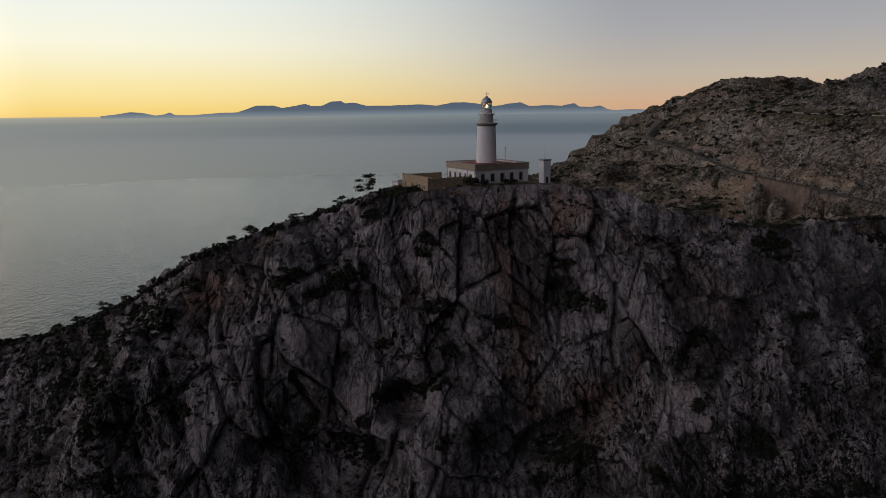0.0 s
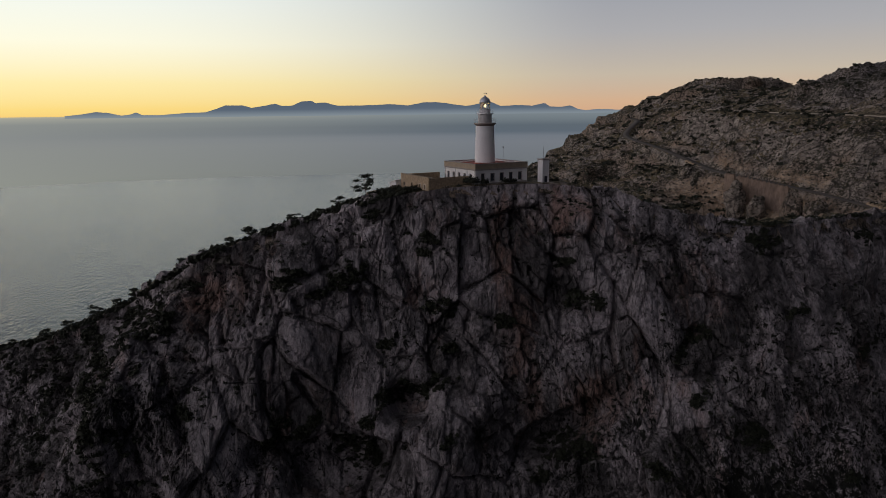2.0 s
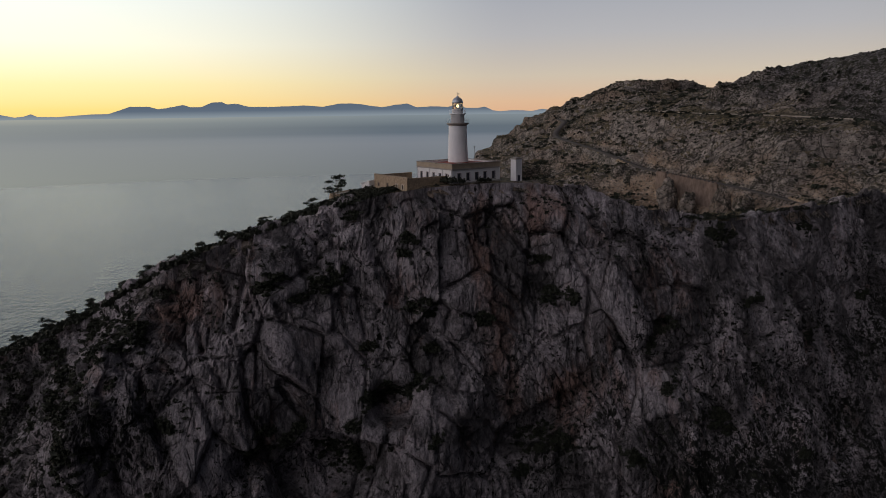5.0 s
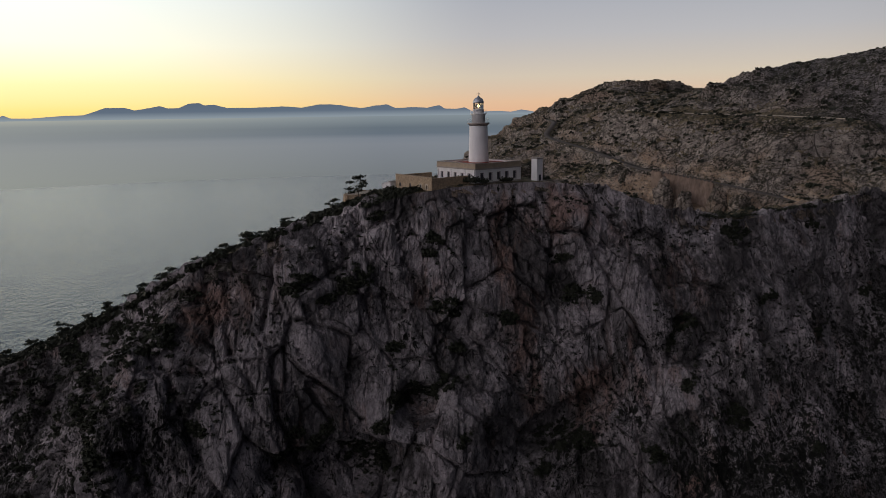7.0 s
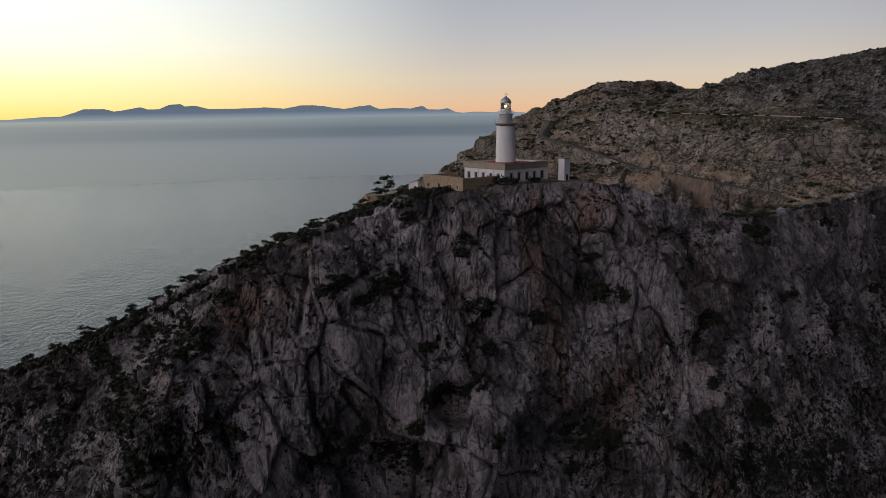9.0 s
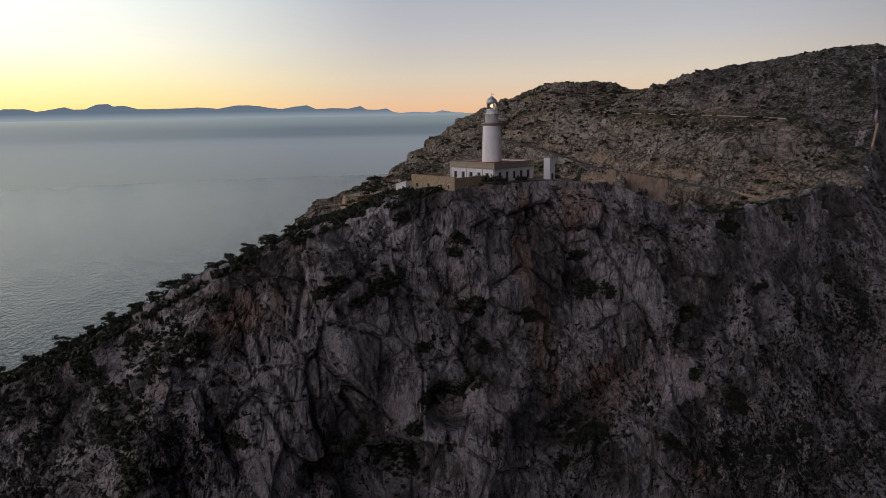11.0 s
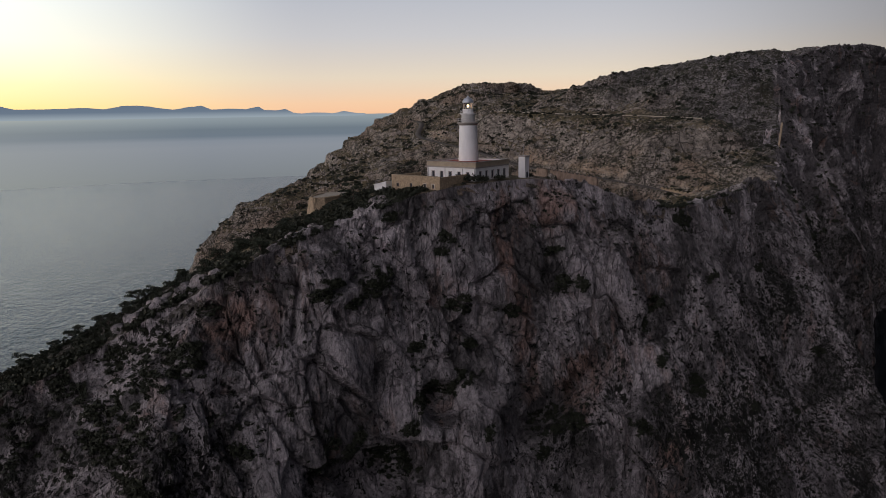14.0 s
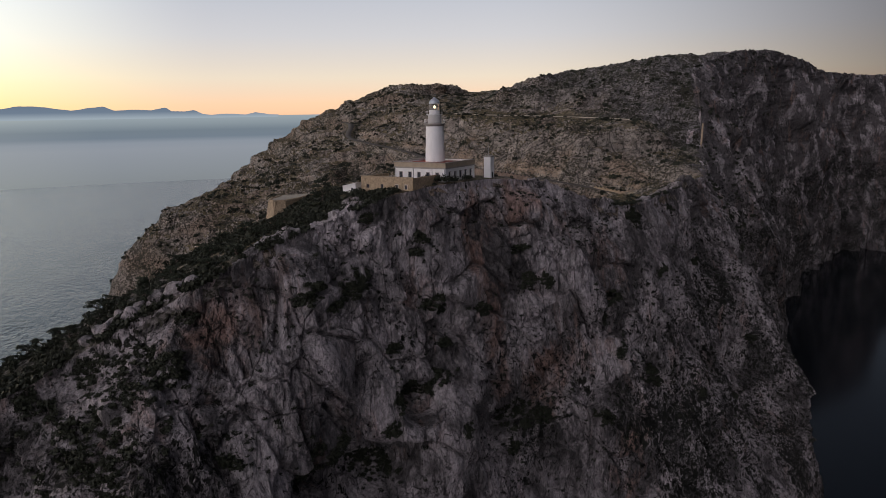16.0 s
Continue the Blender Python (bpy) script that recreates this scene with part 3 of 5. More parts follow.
gx = spread(-230, 1160, 90, 0.68, 0.0052)
gy = spread(120, 950, 240, 0.68, 0.0052)
GX, GY = np.meshgrid(gx, gy, indexing="ij")
GZ = land_z(GX, GY)
inside = GY - rim_y(GX)
rocky = step(10, 30, np.abs(GX - 12))
GZ = GZ - np.maximum(0, 1.0 - inside) * 1.6 - rocky * np.maximum(0, 4.0 - inside) * 0.35
GZ = np.maximum(GZ, -12)
keep = (inside > -0.8)
quads = grid_quads(len(gx), len(gy))
quads = quads[keep.ravel()[quads].all(1)]
ground = fast_mesh("ground", np.stack([GX, GY, GZ], -1).reshape(-1, 3), quads, GROUND, smooth=False)
cut_d, cut_h = near_line(GX, GY, ROAD_P[::2])
patchy = vnoise(GX / 18, GY / 18, GX * 0, 191)
above = step(17, 6, cut_d) * step(0.5, 3.0, GZ - cut_h) * step(575, 540, GY) * step(0.25, 0.5, patchy)
below = step(36, 20, cut_d) * step(0.3, 3.0, cut_h - GZ) * step(420, 390, GY) * step(290, 310, GY) * step(0.1, 0.4, patchy)
cut_v = np.maximum(above, 0.85 * below)
at = ground.data.attributes.new("road_cut", "FLOAT", "POINT")
at.data.foreach_set("value", cut_v.ravel().astype(np.float32))
bare_v = 0.8 * step(-40, -58, GX) + step(215, 285, GX + 26 * fbm(GX / 30, GY / 30, GZ / 30, 3, 0.5, 195)) * step(560, 470, GY)
at = ground.data.attributes.new("bare_rock", "FLOAT", "POINT")
at.data.foreach_set("value", bare_v.ravel().astype(np.float32))
track_d, track_h = near_line(GX, GY, PATH_P)
at = ground.data.attributes.new("path_bank", "FLOAT", "POINT")
at.data.foreach_set("value", (step(3.6, 1.6, track_d) * step(-1.8, 0.2, GZ - track_h - 0.5)).ravel().astype(np.float32))
tagged(ground, "stony headland and hillside with sparse scrub", "ground", kind="structure")

# ---- cliff ----
cx = np.concatenate([np.arange(-170, -125, 1.0), np.arange(-125, 215, 0.42), 215 + np.cumsum(0.45 + 0.0075 * np.arange(430))])
cx = cx[cx < 1098]
top = rim_z(cx)
drop = np.concatenate([[0, 0.001], np.linspace(0.3, 108, 285), 108 + np.cumsum(np.linspace(0.5, 5.2, 42))])
depth = np.minimum(drop[None], 1e9) * ((top[:, None] + 6) / drop[-1] * step(95, 230, drop)[None] + (1 - step(95, 230, drop))[None])
CX = np.repeat(cx[:, None], len(drop), 1)
G = np.minimum(SETBACK(CX, depth), 6) * step(0, 6, depth)
CY = rim_y(cx)[:, None] + G
CZ = top[:, None] - depth
# unit normals of the smooth face, pointing out to sea
P = np.stack([CX, CY, CZ], -1)
du, dv = np.gradient(P, axis=0), np.gradient(P, axis=1)
N = np.cross(dv, du)
N /= np.linalg.norm(N, axis=-1, keepdims=True) + 1e-9
N[N[..., 1] > 0.2] *= -1
N[:, :8] = N[:, 8:9]
N[..., 2] *= 0.4
X, Y, Z = CX, CY, CZ


def facets(a, b, c, size_a, size_b, size_c, tilt, seed):
    """Broken blocks: each cell of the rock is a plane of its own set-back and tilt; also the joint between blocks."""
    u, v_, w = a / size_a, b / size_b, c / size_c
    fu, fv, fw = (np.floor(q).astype(np.int64) for q in (u, v_, w))
    d1, d2, out = np.full(u.shape, 9.0), np.full(u.shape, 9.0), np.zeros(u.shape)
    for i in (-1, 0, 1):
        for j in (-1, 0, 1):
            for k in (-1, 0, 1):
                gu, gv, gw = fu + i, fv + j, fw + k
                ou, ov, ow = gu + lattice(gu, gv, gw, seed) - u, gv + lattice(gu, gv, gw, seed + 1) - v_, gw + lattice(gu, gv, gw, seed + 2) - w
                d = np.sqrt(ou * ou + ov * ov + ow * ow)
                plane = lattice(gu, gv, gw, seed + 3) - 0.5 + tilt * (ou * (lattice(gu, gv, gw, seed + 4) - 0.5) + ow * (lattice(gu, gv, gw, seed + 5) - 0.35))
                closer = d < d1
                d2 = np.where(closer, d1, np.minimum(d2, d))
                out = np.where(closer, plane, out)
                d1 = np.where(closer, d, d1)
    return out, d2 - d1


slant = X + 0.16 * Z
warp = fbm(X / 22, Y / 22, Z / 34, 3, 0.5, 3)
folds = fbm(slant / 26, Y / 26, Z / 50, 3, 0.45, 51)
flutes = ridged(slant / 11 + 0.25 * warp, Y / 14, Z / 55, 4, 61)
big_f, big_j = facets(slant + 2.5 * warp, Y, Z + 3 * warp, 13, 13, 21, 1.6, 71)
mid_f, mid_j = facets(slant + 2 * warp, Y, Z + 2 * warp, 4.6, 5, 10.0, 1.7, 81)
small_f, small_j = facets(slant + warp, Y, Z + warp, 1.6, 1.8, 3.4, 1.6, 101)
crumb = fbm(X / 1.3, Y / 1.3, Z / 1.9, 3, 0.65, 91)
shelf = fbm(X / 30, Y / 30, Z / 7, 3, 0.5, 111)
# clean pale slabs that stand a little proud of the broken rock: x, z, half width, half height
SLABS = [(-35, 171, 6, 4), (-19, 139.5, 6, 7.5), (42, 158.5, 8, 9), (-1, 125, 7, 8), (27, 170, 5, 5), (-26, 154.5, 9, 6), (8.5, 165, 6, 7), (-75, 132, 6, 6), (-50, 137, 5, 7), (35, 180, 7, 4), (56, 133, 6, 6), (-58, 120, 6, 8)]
slab = np.zeros_like(X)
for hx, hz, hw, hh in SLABS:
    slab = np.maximum(slab, np.exp(-((slant - 0.16 * hz - hx + 3 * warp) / hw) ** 6 - ((Z - hz + 5 * warp) / hh) ** 6))
bulk = (1.9 + 1.4 * step(-10, -45, X)) * folds + (1.6 + 1.6 * step(-10, -45, X)) * (flutes - 0.4) + 2.4 * big_f - 1.7 * np.exp(-(big_j * 24) ** 2) + 1.1 * shelf
bulk += (1 - 0.7 * slab) * (1.55 * mid_f - 1.0 * np.exp(-(mid_j * 18) ** 2) + 0.55 * small_f - 0.25 * np.exp(-(small_j * 9) ** 2) + 0.15 * crumb) + 1.1 * slab
# hollows and overhung caves: x, z, half width, half height, depth, rise
HOLLOWS = [(-23, 126, 11, 6.0, 9, 0), (-40, 132, 4, 3, 4, 0), (29, 127, 11, 4.2, 9, 0.6), (-9, 139.5, 6, 4, 6, 0.2), (59, 147.5, 3, 3.5, 3, 1.0), (-12, 140, 4, 4, 3, 0), (-58, 108, 4, 6, 5, -0.5)]
for hx, hz, hw, hh, hd, rise in HOLLOWS:
    bulk -= hd * np.exp(-((X - hx + 1.2 * warp) / hw) ** 4 - ((Z - hz - rise * (X - hx) + 2 * warp) / hh) ** 4)
# long open cracks: their course (x, z) from top to foot
CRACKS = [[(18, 181), (25, 171), (29.5, 167.5)], [(41, 164), (40.5, 149)], [(-50.5, 161), (-49.5, 156), (-45, 148)], [(-60.5, 150.5), (-58, 143), (-57, 136)], [(-38, 156.5), (-38, 149.5)],
          [(-34, 148), (-29.5, 138)], [(-16, 165), (-14.5, 154.5)], [(-11.5, 133.5), (-14, 124)], [(56, 172.5), (59, 163)], [(17, 186), (16.5, 173.5), (19, 166)], [(-41, 178), (-40.5, 169.5), (-43, 160)]]
for line in CRACKS:
    for (xa, za), (xb, zb) in zip(line, line[1:]):
        k = np.clip(((X - xa) * (xb - xa) + (Z - za) * (zb - za)) / ((xb - xa) ** 2 + (zb - za) ** 2), 0, 1)
        gap = np.hypot(X - xa - k * (xb - xa) + 0.8 * warp, Z - za - k * (zb - za))
        bulk -= 2.4 * np.exp(-(gap / 0.6) ** 2)
rugged = step(10, 30, np.abs(X - 12))
bulk *= (0.15 + 0.85 * step(0.5, 7, depth)) * (1 - 0.6 * rugged) + 0.6 * rugged
# the buttresses and gullies of the farther cliff
far_r = step(205, 330, X)
butt = far_r * step(0, 40, depth) * (60 * (ridged(X / 62 + 0.2 * warp, Y / 80, Z / 300, 3, 181) - 0.62) + 18 * (ridged(X / 17, Y / 24, Z / 90, 3, 185) - 0.5))
bulk += np.minimum(butt, 2 + 40 * step(560, 700, X)) - 16 * step(270, 330, X) * step(640, 540, X) * step(20, 90, depth)
P = P + N * bulk[..., None]
# outcrops behind the edge: the rock breaks through the soil here and there
back = np.concatenate([np.linspace(17, 6, 15), np.linspace(5.4, 0.5, 12)])
BX = np.repeat(cx[:, None], len(back), 1)
BY = rim_y(cx)[:, None] + back[None]
crop = fbm(BX / 7, BY / 7, BX * 0, 4, 0.6, 161) + 0.5 * (cells(BX / 2.2, BY / 2.2, BX * 0 + 0.5, 165)[2] - 0.5)
wild = step(10, 30, np.abs(BX - 12)) * 0.9 + 0.1
BZ = land_z(BX, BY) + wild * (2.6 * crop + 0.3 - 1.1 * step(-56, -64, BX) - 0.10 * back[None]) - 0.25 - (1 - wild) * 0.6
B = np.stack([BX, BY, BZ], -1)
P = np.concatenate([B, P[:, 2:]], 1)
cliff = fast_mesh("cliff", P.reshape(-1, 3), grid_quads(len(cx), P.shape[1])[:, ::-1], ROCK, smooth=False)
# where tufts root, where iron has stained the rock, where the clean slabs are, and the farther cliff's painted shade
RUSTS = [(19, 149, 6, 15, 1.0), (13, 168, 4, 10, 0.6), (27, 180, 20, 8, 0.8), (35, 136, 8, 6, 0.8), (-8, 163, 7, 6, 0.5), (-60, 112, 5, 9, 1.0), (-30, 141, 8, 5, 0.5), (-52, 166, 8, 6, 0.6)]
FX, FY, FZ = P[..., 0], P[..., 1], P[..., 2]
drift = fbm(FX / 16, FY / 16, FZ / 16, 4, 0.55, 201)
tufty = 0.42 + 0.8 * drift + 0.42 * step(38, 75, FX + 12 * drift) * step(152, 128, FZ) + 0.12 * step(-38, -62, FX) + 0.1 * step(-58, -74, FX + 10 * drift) * step(158, 148, FZ) - 0.25 * step(150, 165, FZ) * step(-45, -30, FX)
# east of about x = 190 the cliff's shade is put into the rock tone
slab_less_shade = np.concatenate([np.zeros_like(BX), slab[:, 2:]], 1) - 0.75 * step(190, 250, FX + 20 * drift)
iron = np.zeros_like(FX)
for hx, hz, hw, hh, k in RUSTS:
    iron = np.maximum(iron, k * np.exp(-((FX - hx + 4 * drift) / hw) ** 2 - ((FZ - hz + 5 * drift) / hh) ** 2))
for key, value in (("growth", np.clip(tufty - 0.4 * np.maximum(slab_less_shade, 0), 0, 1.3)), ("rust", iron), ("slab", slab_less_shade)):
    at = cliff.data.attributes.new(key, "FLOAT", "POINT")
    at.data.foreach_set("value", value.ravel().astype(np.float32))
tagged(cliff, "steep grey limestone sea cliff with cracks and rusty stains", "cliff", kind="structure")

# ---- sea ----
sea_bm = bmesh.new()
bmesh.ops.create_circle(sea_bm, cap_ends=True, segments=128, radius=4900, matrix=Matrix.Translation((-43, 10, 0)))
sea = part("water", sea_bm, WATER)
tagged(sea, "calm grey evening sea with fine ripples", "sea", kind="structure")


# ---- distance: self-lit sheet of painted haze over the far sea, self-lit islands on the horizon ----
HAZE = [(2400, -0.5), (3100, 14), (3700, 42), (4300, 95), (4940, 201)]      # a glowing sheet that begins out at sea: distance, height
# haze and far sea light are put into these emitted colours
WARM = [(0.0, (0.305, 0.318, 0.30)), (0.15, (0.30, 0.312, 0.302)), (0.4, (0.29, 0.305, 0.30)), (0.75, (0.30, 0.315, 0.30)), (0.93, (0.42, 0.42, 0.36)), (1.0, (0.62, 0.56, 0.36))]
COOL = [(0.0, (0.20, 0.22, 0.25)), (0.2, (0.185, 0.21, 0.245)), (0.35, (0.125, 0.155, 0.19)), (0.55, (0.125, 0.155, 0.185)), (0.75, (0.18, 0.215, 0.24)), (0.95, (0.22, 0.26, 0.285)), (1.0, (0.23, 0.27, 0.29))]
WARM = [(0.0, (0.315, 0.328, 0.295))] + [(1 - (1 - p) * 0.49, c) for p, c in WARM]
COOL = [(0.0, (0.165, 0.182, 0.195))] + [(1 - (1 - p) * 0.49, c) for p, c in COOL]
haze_m, ht, hr, he, hsep = glow("painted_sea_haze", 1.0, WARM, 0.0, 1.0)
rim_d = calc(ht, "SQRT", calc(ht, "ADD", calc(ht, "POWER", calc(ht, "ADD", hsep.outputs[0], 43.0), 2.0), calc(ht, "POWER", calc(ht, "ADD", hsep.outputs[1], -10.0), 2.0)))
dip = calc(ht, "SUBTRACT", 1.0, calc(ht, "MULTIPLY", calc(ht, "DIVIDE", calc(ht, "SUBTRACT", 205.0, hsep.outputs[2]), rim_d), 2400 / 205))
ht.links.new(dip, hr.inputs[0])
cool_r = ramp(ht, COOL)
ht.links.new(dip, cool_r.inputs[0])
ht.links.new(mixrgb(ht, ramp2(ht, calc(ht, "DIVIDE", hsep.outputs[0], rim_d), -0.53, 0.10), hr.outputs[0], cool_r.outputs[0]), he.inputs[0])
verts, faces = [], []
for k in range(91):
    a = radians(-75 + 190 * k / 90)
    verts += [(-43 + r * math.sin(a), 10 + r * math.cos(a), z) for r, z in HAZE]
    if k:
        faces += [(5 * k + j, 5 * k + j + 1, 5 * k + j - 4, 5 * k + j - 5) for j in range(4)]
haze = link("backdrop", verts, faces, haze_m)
tagged(haze, "self-lit sheet painted as evening haze over the far sea", "haze", kind="structure")

# island skylines: azimuth and elevation in degrees
SKYLINE = [(-25.2, 0.00), (-24.2, 0.10), (-23.2, 0.26), (-22.4, 0.21), (-21.5, 0.00), (-20.9, 0.07), (-20.5, 0.23), (-20.1, 0.02), (-18.9, 0.00), (-16.9, 0.15), (-15.6, 0.18), (-14.6, 0.51), (-14.1, 0.68), (-12.8, 0.67), (-12.2, 0.49), (-11.1, 0.66), (-10.4, 0.78), (-9.9, 0.60), (-9.1, 0.64), (-8.4, 0.94), (-7.6, 0.98), (-7.3, 0.80), (-6.5, 0.84), (-5.6, 0.61), (-3.8, 0.59), (-1.5, 0.66), (0.0, 0.55), (1.2, 0.76), (2.1, 0.80), (3.0, 0.70), (4.6, 0.46), (5.9, 0.66), (6.7, 0.74), (7.4, 0.43), (8.6, 0.50), (9.9, 0.42), (10.9, 0.61), (11.3, 0.36), (12.2, 0.31), (12.9, 0.42), (13.5, 0.12), (14.1, 0.04), (15.0, 0.11), (15.9, 0.09), (16.6, 0.03), (17.0, 0.10), (17.4, 0.20), (17.9, 0.12), (18.4, 0.02), (19.1, 0.0)]


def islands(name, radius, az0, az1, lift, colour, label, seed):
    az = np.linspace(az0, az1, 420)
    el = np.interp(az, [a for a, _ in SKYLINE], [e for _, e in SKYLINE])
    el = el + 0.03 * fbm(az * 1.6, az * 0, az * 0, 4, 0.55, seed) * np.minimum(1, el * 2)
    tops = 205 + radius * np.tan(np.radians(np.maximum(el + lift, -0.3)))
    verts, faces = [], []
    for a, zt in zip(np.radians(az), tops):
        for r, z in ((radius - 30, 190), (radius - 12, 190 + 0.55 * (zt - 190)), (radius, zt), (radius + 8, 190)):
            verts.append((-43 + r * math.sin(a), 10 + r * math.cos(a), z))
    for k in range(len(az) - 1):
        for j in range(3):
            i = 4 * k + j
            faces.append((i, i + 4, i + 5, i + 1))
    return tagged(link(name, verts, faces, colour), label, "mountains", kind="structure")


# the islands glow by themselves; haze is painted in, paler at the foot
isle_m = glow("painted_island_haze", 1.0, [(0.0, (0.24, 0.285, 0.325)), (0.3, (0.115, 0.15, 0.20)), (1.0, (0.085, 0.115, 0.165))], 195, 320)[0]
islands("backdrop_mountains", 4880, -25.2, 19.1, 0.0, isle_m, "self-lit mountain islands on the horizon with blue haze painted in", 5)

# ---- lighthouse ----
HOUSE = pose(7.56, 167.64, 0, 0, 0, 26)      # house corner; its x runs along one front, its y along the other
HOUSE_W, HOUSE_L, FLOOR_Z, EAVE_Z, PARAPET_Z = 14.9, 15.3, 187.9, 191.2, 192.78


def build_tower():
    axis = HOUSE @ Vector((7.24, 7.45, 0))
    t = thing("lighthouse", pose(axis.x, axis.y, 187.9), "white round lighthouse tower with grey galleries and glazed lantern", "lighthouse")
    part("shaft", lathe(bmesh.new(), [(2.65, 0), (2.58, 4.4), (2.55, 4.6), (2.26, 13.75), (2.24, 13.8)], 56), WHITE, t)
    part("base_ring", lathe(bmesh.new(), [(2.6, 4.3), (2.68, 4.35), (2.68, 4.62), (2.58, 4.66)], 56, False), REDFLOOR, t, "dark red painted ring at the foot")
    part("gallery_deck", lathe(bmesh.new(), [(2.24, 13.6), (2.32, 13.8), (2.55, 14.0), (2.78, 14.1), (2.78, 14.4), (1.6, 14.42)], 48), GREYBAND, t, "grey stone gallery on a moulded corbel")
    part("watch_room", lathe(bmesh.new(), [(1.72, 14.4), (1.68, 16.3), (1.85, 16.42), (1.85, 16.6), (1.6, 16.62)], 48), WHITE, t)
    part("upper_deck", lathe(bmesh.new(), [(1.7, 16.45), (2.1, 16.55), (2.1, 16.7), (1.2, 16.72)], 40), WHITE, t)
    part("lantern_drum", lathe(bmesh.new(), [(1.36, 16.7), (1.36, 17.65), (1.42, 17.7), (1.42, 17.78), (1.2, 17.8)], 40), WHITE, t)
    for radius, z0, z1, count in ((2.68, 14.4, 15.4, 24), (2.03, 16.7, 17.5, 18)):
        bm = bmesh.new()
        for k in range(count):
            a = 2 * math.pi * k / count
            p = (radius * math.cos(a), radius * math.sin(a))
            rod(bm, (*p, z0), (*p, z1), 0.014)
        n = 48
        for z in (z1, (z0 + z1) / 2):
            for k in range(n):
                a, b = 2 * math.pi * k / n, 2 * math.pi * (k + 1) / n
                rod(bm, (radius * math.cos(a), radius * math.sin(a), z), (radius * math.cos(b), radius * math.sin(b), z), 0.013, seg=4)
        part("gallery_railing", bm, WHITE, t, "thin white iron railing")
    # lantern: diagonal glazing bars, panes, lamp
    bars = bmesh.new()
    n, r, z0, z1 = 12, 1.28, 17.8, 19.3
    for k in range(n):
        a, b = 2 * math.pi * k / n, 2 * math.pi * (k + 1) / n
        p, q = (r * math.cos(a), r * math.sin(a)), (r * math.cos(b), r * math.sin(b))
        rod(bars, (*p, z0), (*q, z1), 0.045, seg=4)
        rod(bars, (*q, z0), (*p, z1), 0.045, seg=4)
    part("lantern_bars", bars, IRON, t, "diagonal glazing bars")
    part("lantern_glass", lathe(bmesh.new(), [(1.24, z0), (1.24, z1)], 24, False), GLASS, t, "clear lantern glazing").visible_shadow = False
    part("lens", lathe(bmesh.new(), [(0.12, 17.9), (0.42, 18.1), (0.55, 18.5), (0.42, 18.95), (0.12, 19.15)], 20), GLASS, t, "glass lens round the lamp").visible_shadow = False
    part("lamp", lathe(bmesh.new(), [(0.08, 18.2), (0.26, 18.35), (0.26, 18.75), (0.08, 18.9)], 16), LAMP, t, "lit warm white lamp")
    part("dome", lathe(bmesh.new(), [(1.42, 19.3), (1.45, 19.42), (1.36, 19.7), (1.12, 20.15), (0.75, 20.5), (0.34, 20.72), (0.3, 20.8), (0.3, 20.95), (0.14, 21.05), (0.05, 21.1)], 36), DOME, t, "ribbed grey metal dome")
    vane = bmesh.new()
    rod(vane, (0, 0, 21.05), (0, 0, 21.9), 0.04)
    box(vane, -0.45, 0.45, -0.02, 0.02, 21.45, 21.52)
    box(vane, 0.25, 0.5, -0.02, 0.02, 21.38, 21.6)
    part("weather_vane", vane, IRON, t)


def make_glass():
    m, t, b = surface("clear_glass", 0.03)
    b.inputs["Transmission Weight"].default_value, b.inputs["IOR"].default_value = 1.0, 1.1
    return m


GLASS = make_glass()
LAMP = bpy.data.materials.new("lit_lamp")
LAMP.use_nodes = True
LAMP.node_tree.nodes["Principled BSDF"].inputs["Emission Color"].default_value = (1.0, 0.68, 0.30, 1)
LAMP.node_tree.nodes["Principled BSDF"].inputs["Emission Strength"].default_value = 4.0
build_tower()


def opening(parent, x, y, z0, w, h, turn, door=False):
    """A shuttered window with a stone surround, at the wall's face; it looks along its own -y."""
    win = new("door" if door else "window")
    win.parent = parent
    win.matrix_local = pose(x, y, z0, 0, 0, turn)
    f = bmesh.new()
    box(f, -w / 2 - 0.12, -w / 2, -0.05, -0.003, -0.05, h + 0.12)
    box(f, w / 2, w / 2 + 0.12, -0.05, -0.003, -0.05, h + 0.12)
    box(f, -w / 2, w / 2, -0.05, -0.003, h, h + 0.12)
    part("surround", f, GREYBAND, win)
    s = bmesh.new()
    for k in (-1, 1):
        box(s, min(0.01 * k, k * (w / 2 - 0.005)), max(0.01 * k, k * (w / 2 - 0.005)), 0.12, 0.18, 0.005, h - 0.005)
        for j in range(9):
            zz = 0.1 + j * (h - 0.2) / 9
            box(s, min(0.06 * k, k * (w / 2 - 0.06)), max(0.06 * k, k * (w / 2 - 0.06)), 0.09, 0.12, zz, zz + 0.1)
    part("shutter", s, WINDOWDARK, win)
    if not door:
        sill = bmesh.new()
        box(sill, -w / 2 - 0.18, w / 2 + 0.18, -0.14, -0.003, -0.16, -0.06)
        part("sill", sill, GREYBAND, win)


def pierced_wall(x0, x1, holes, z0, z1, thick=0.5):
    """A wall along x with real openings (centre, width, sill, height); its outer face is at y = 0."""
    bm, at = bmesh.new(), x0
    for c, w, s, h in sorted(holes):
        box(bm, at, c - w / 2, 0, thick, z0, z1)
        box(bm, c - w / 2, c + w / 2, 0, thick, z0, s)
        box(bm, c - w / 2, c + w / 2, 0, thick, s + h, z1)
        at = c + w / 2
    box(bm, at, x1, 0, thick, z0, z1)
    return bm


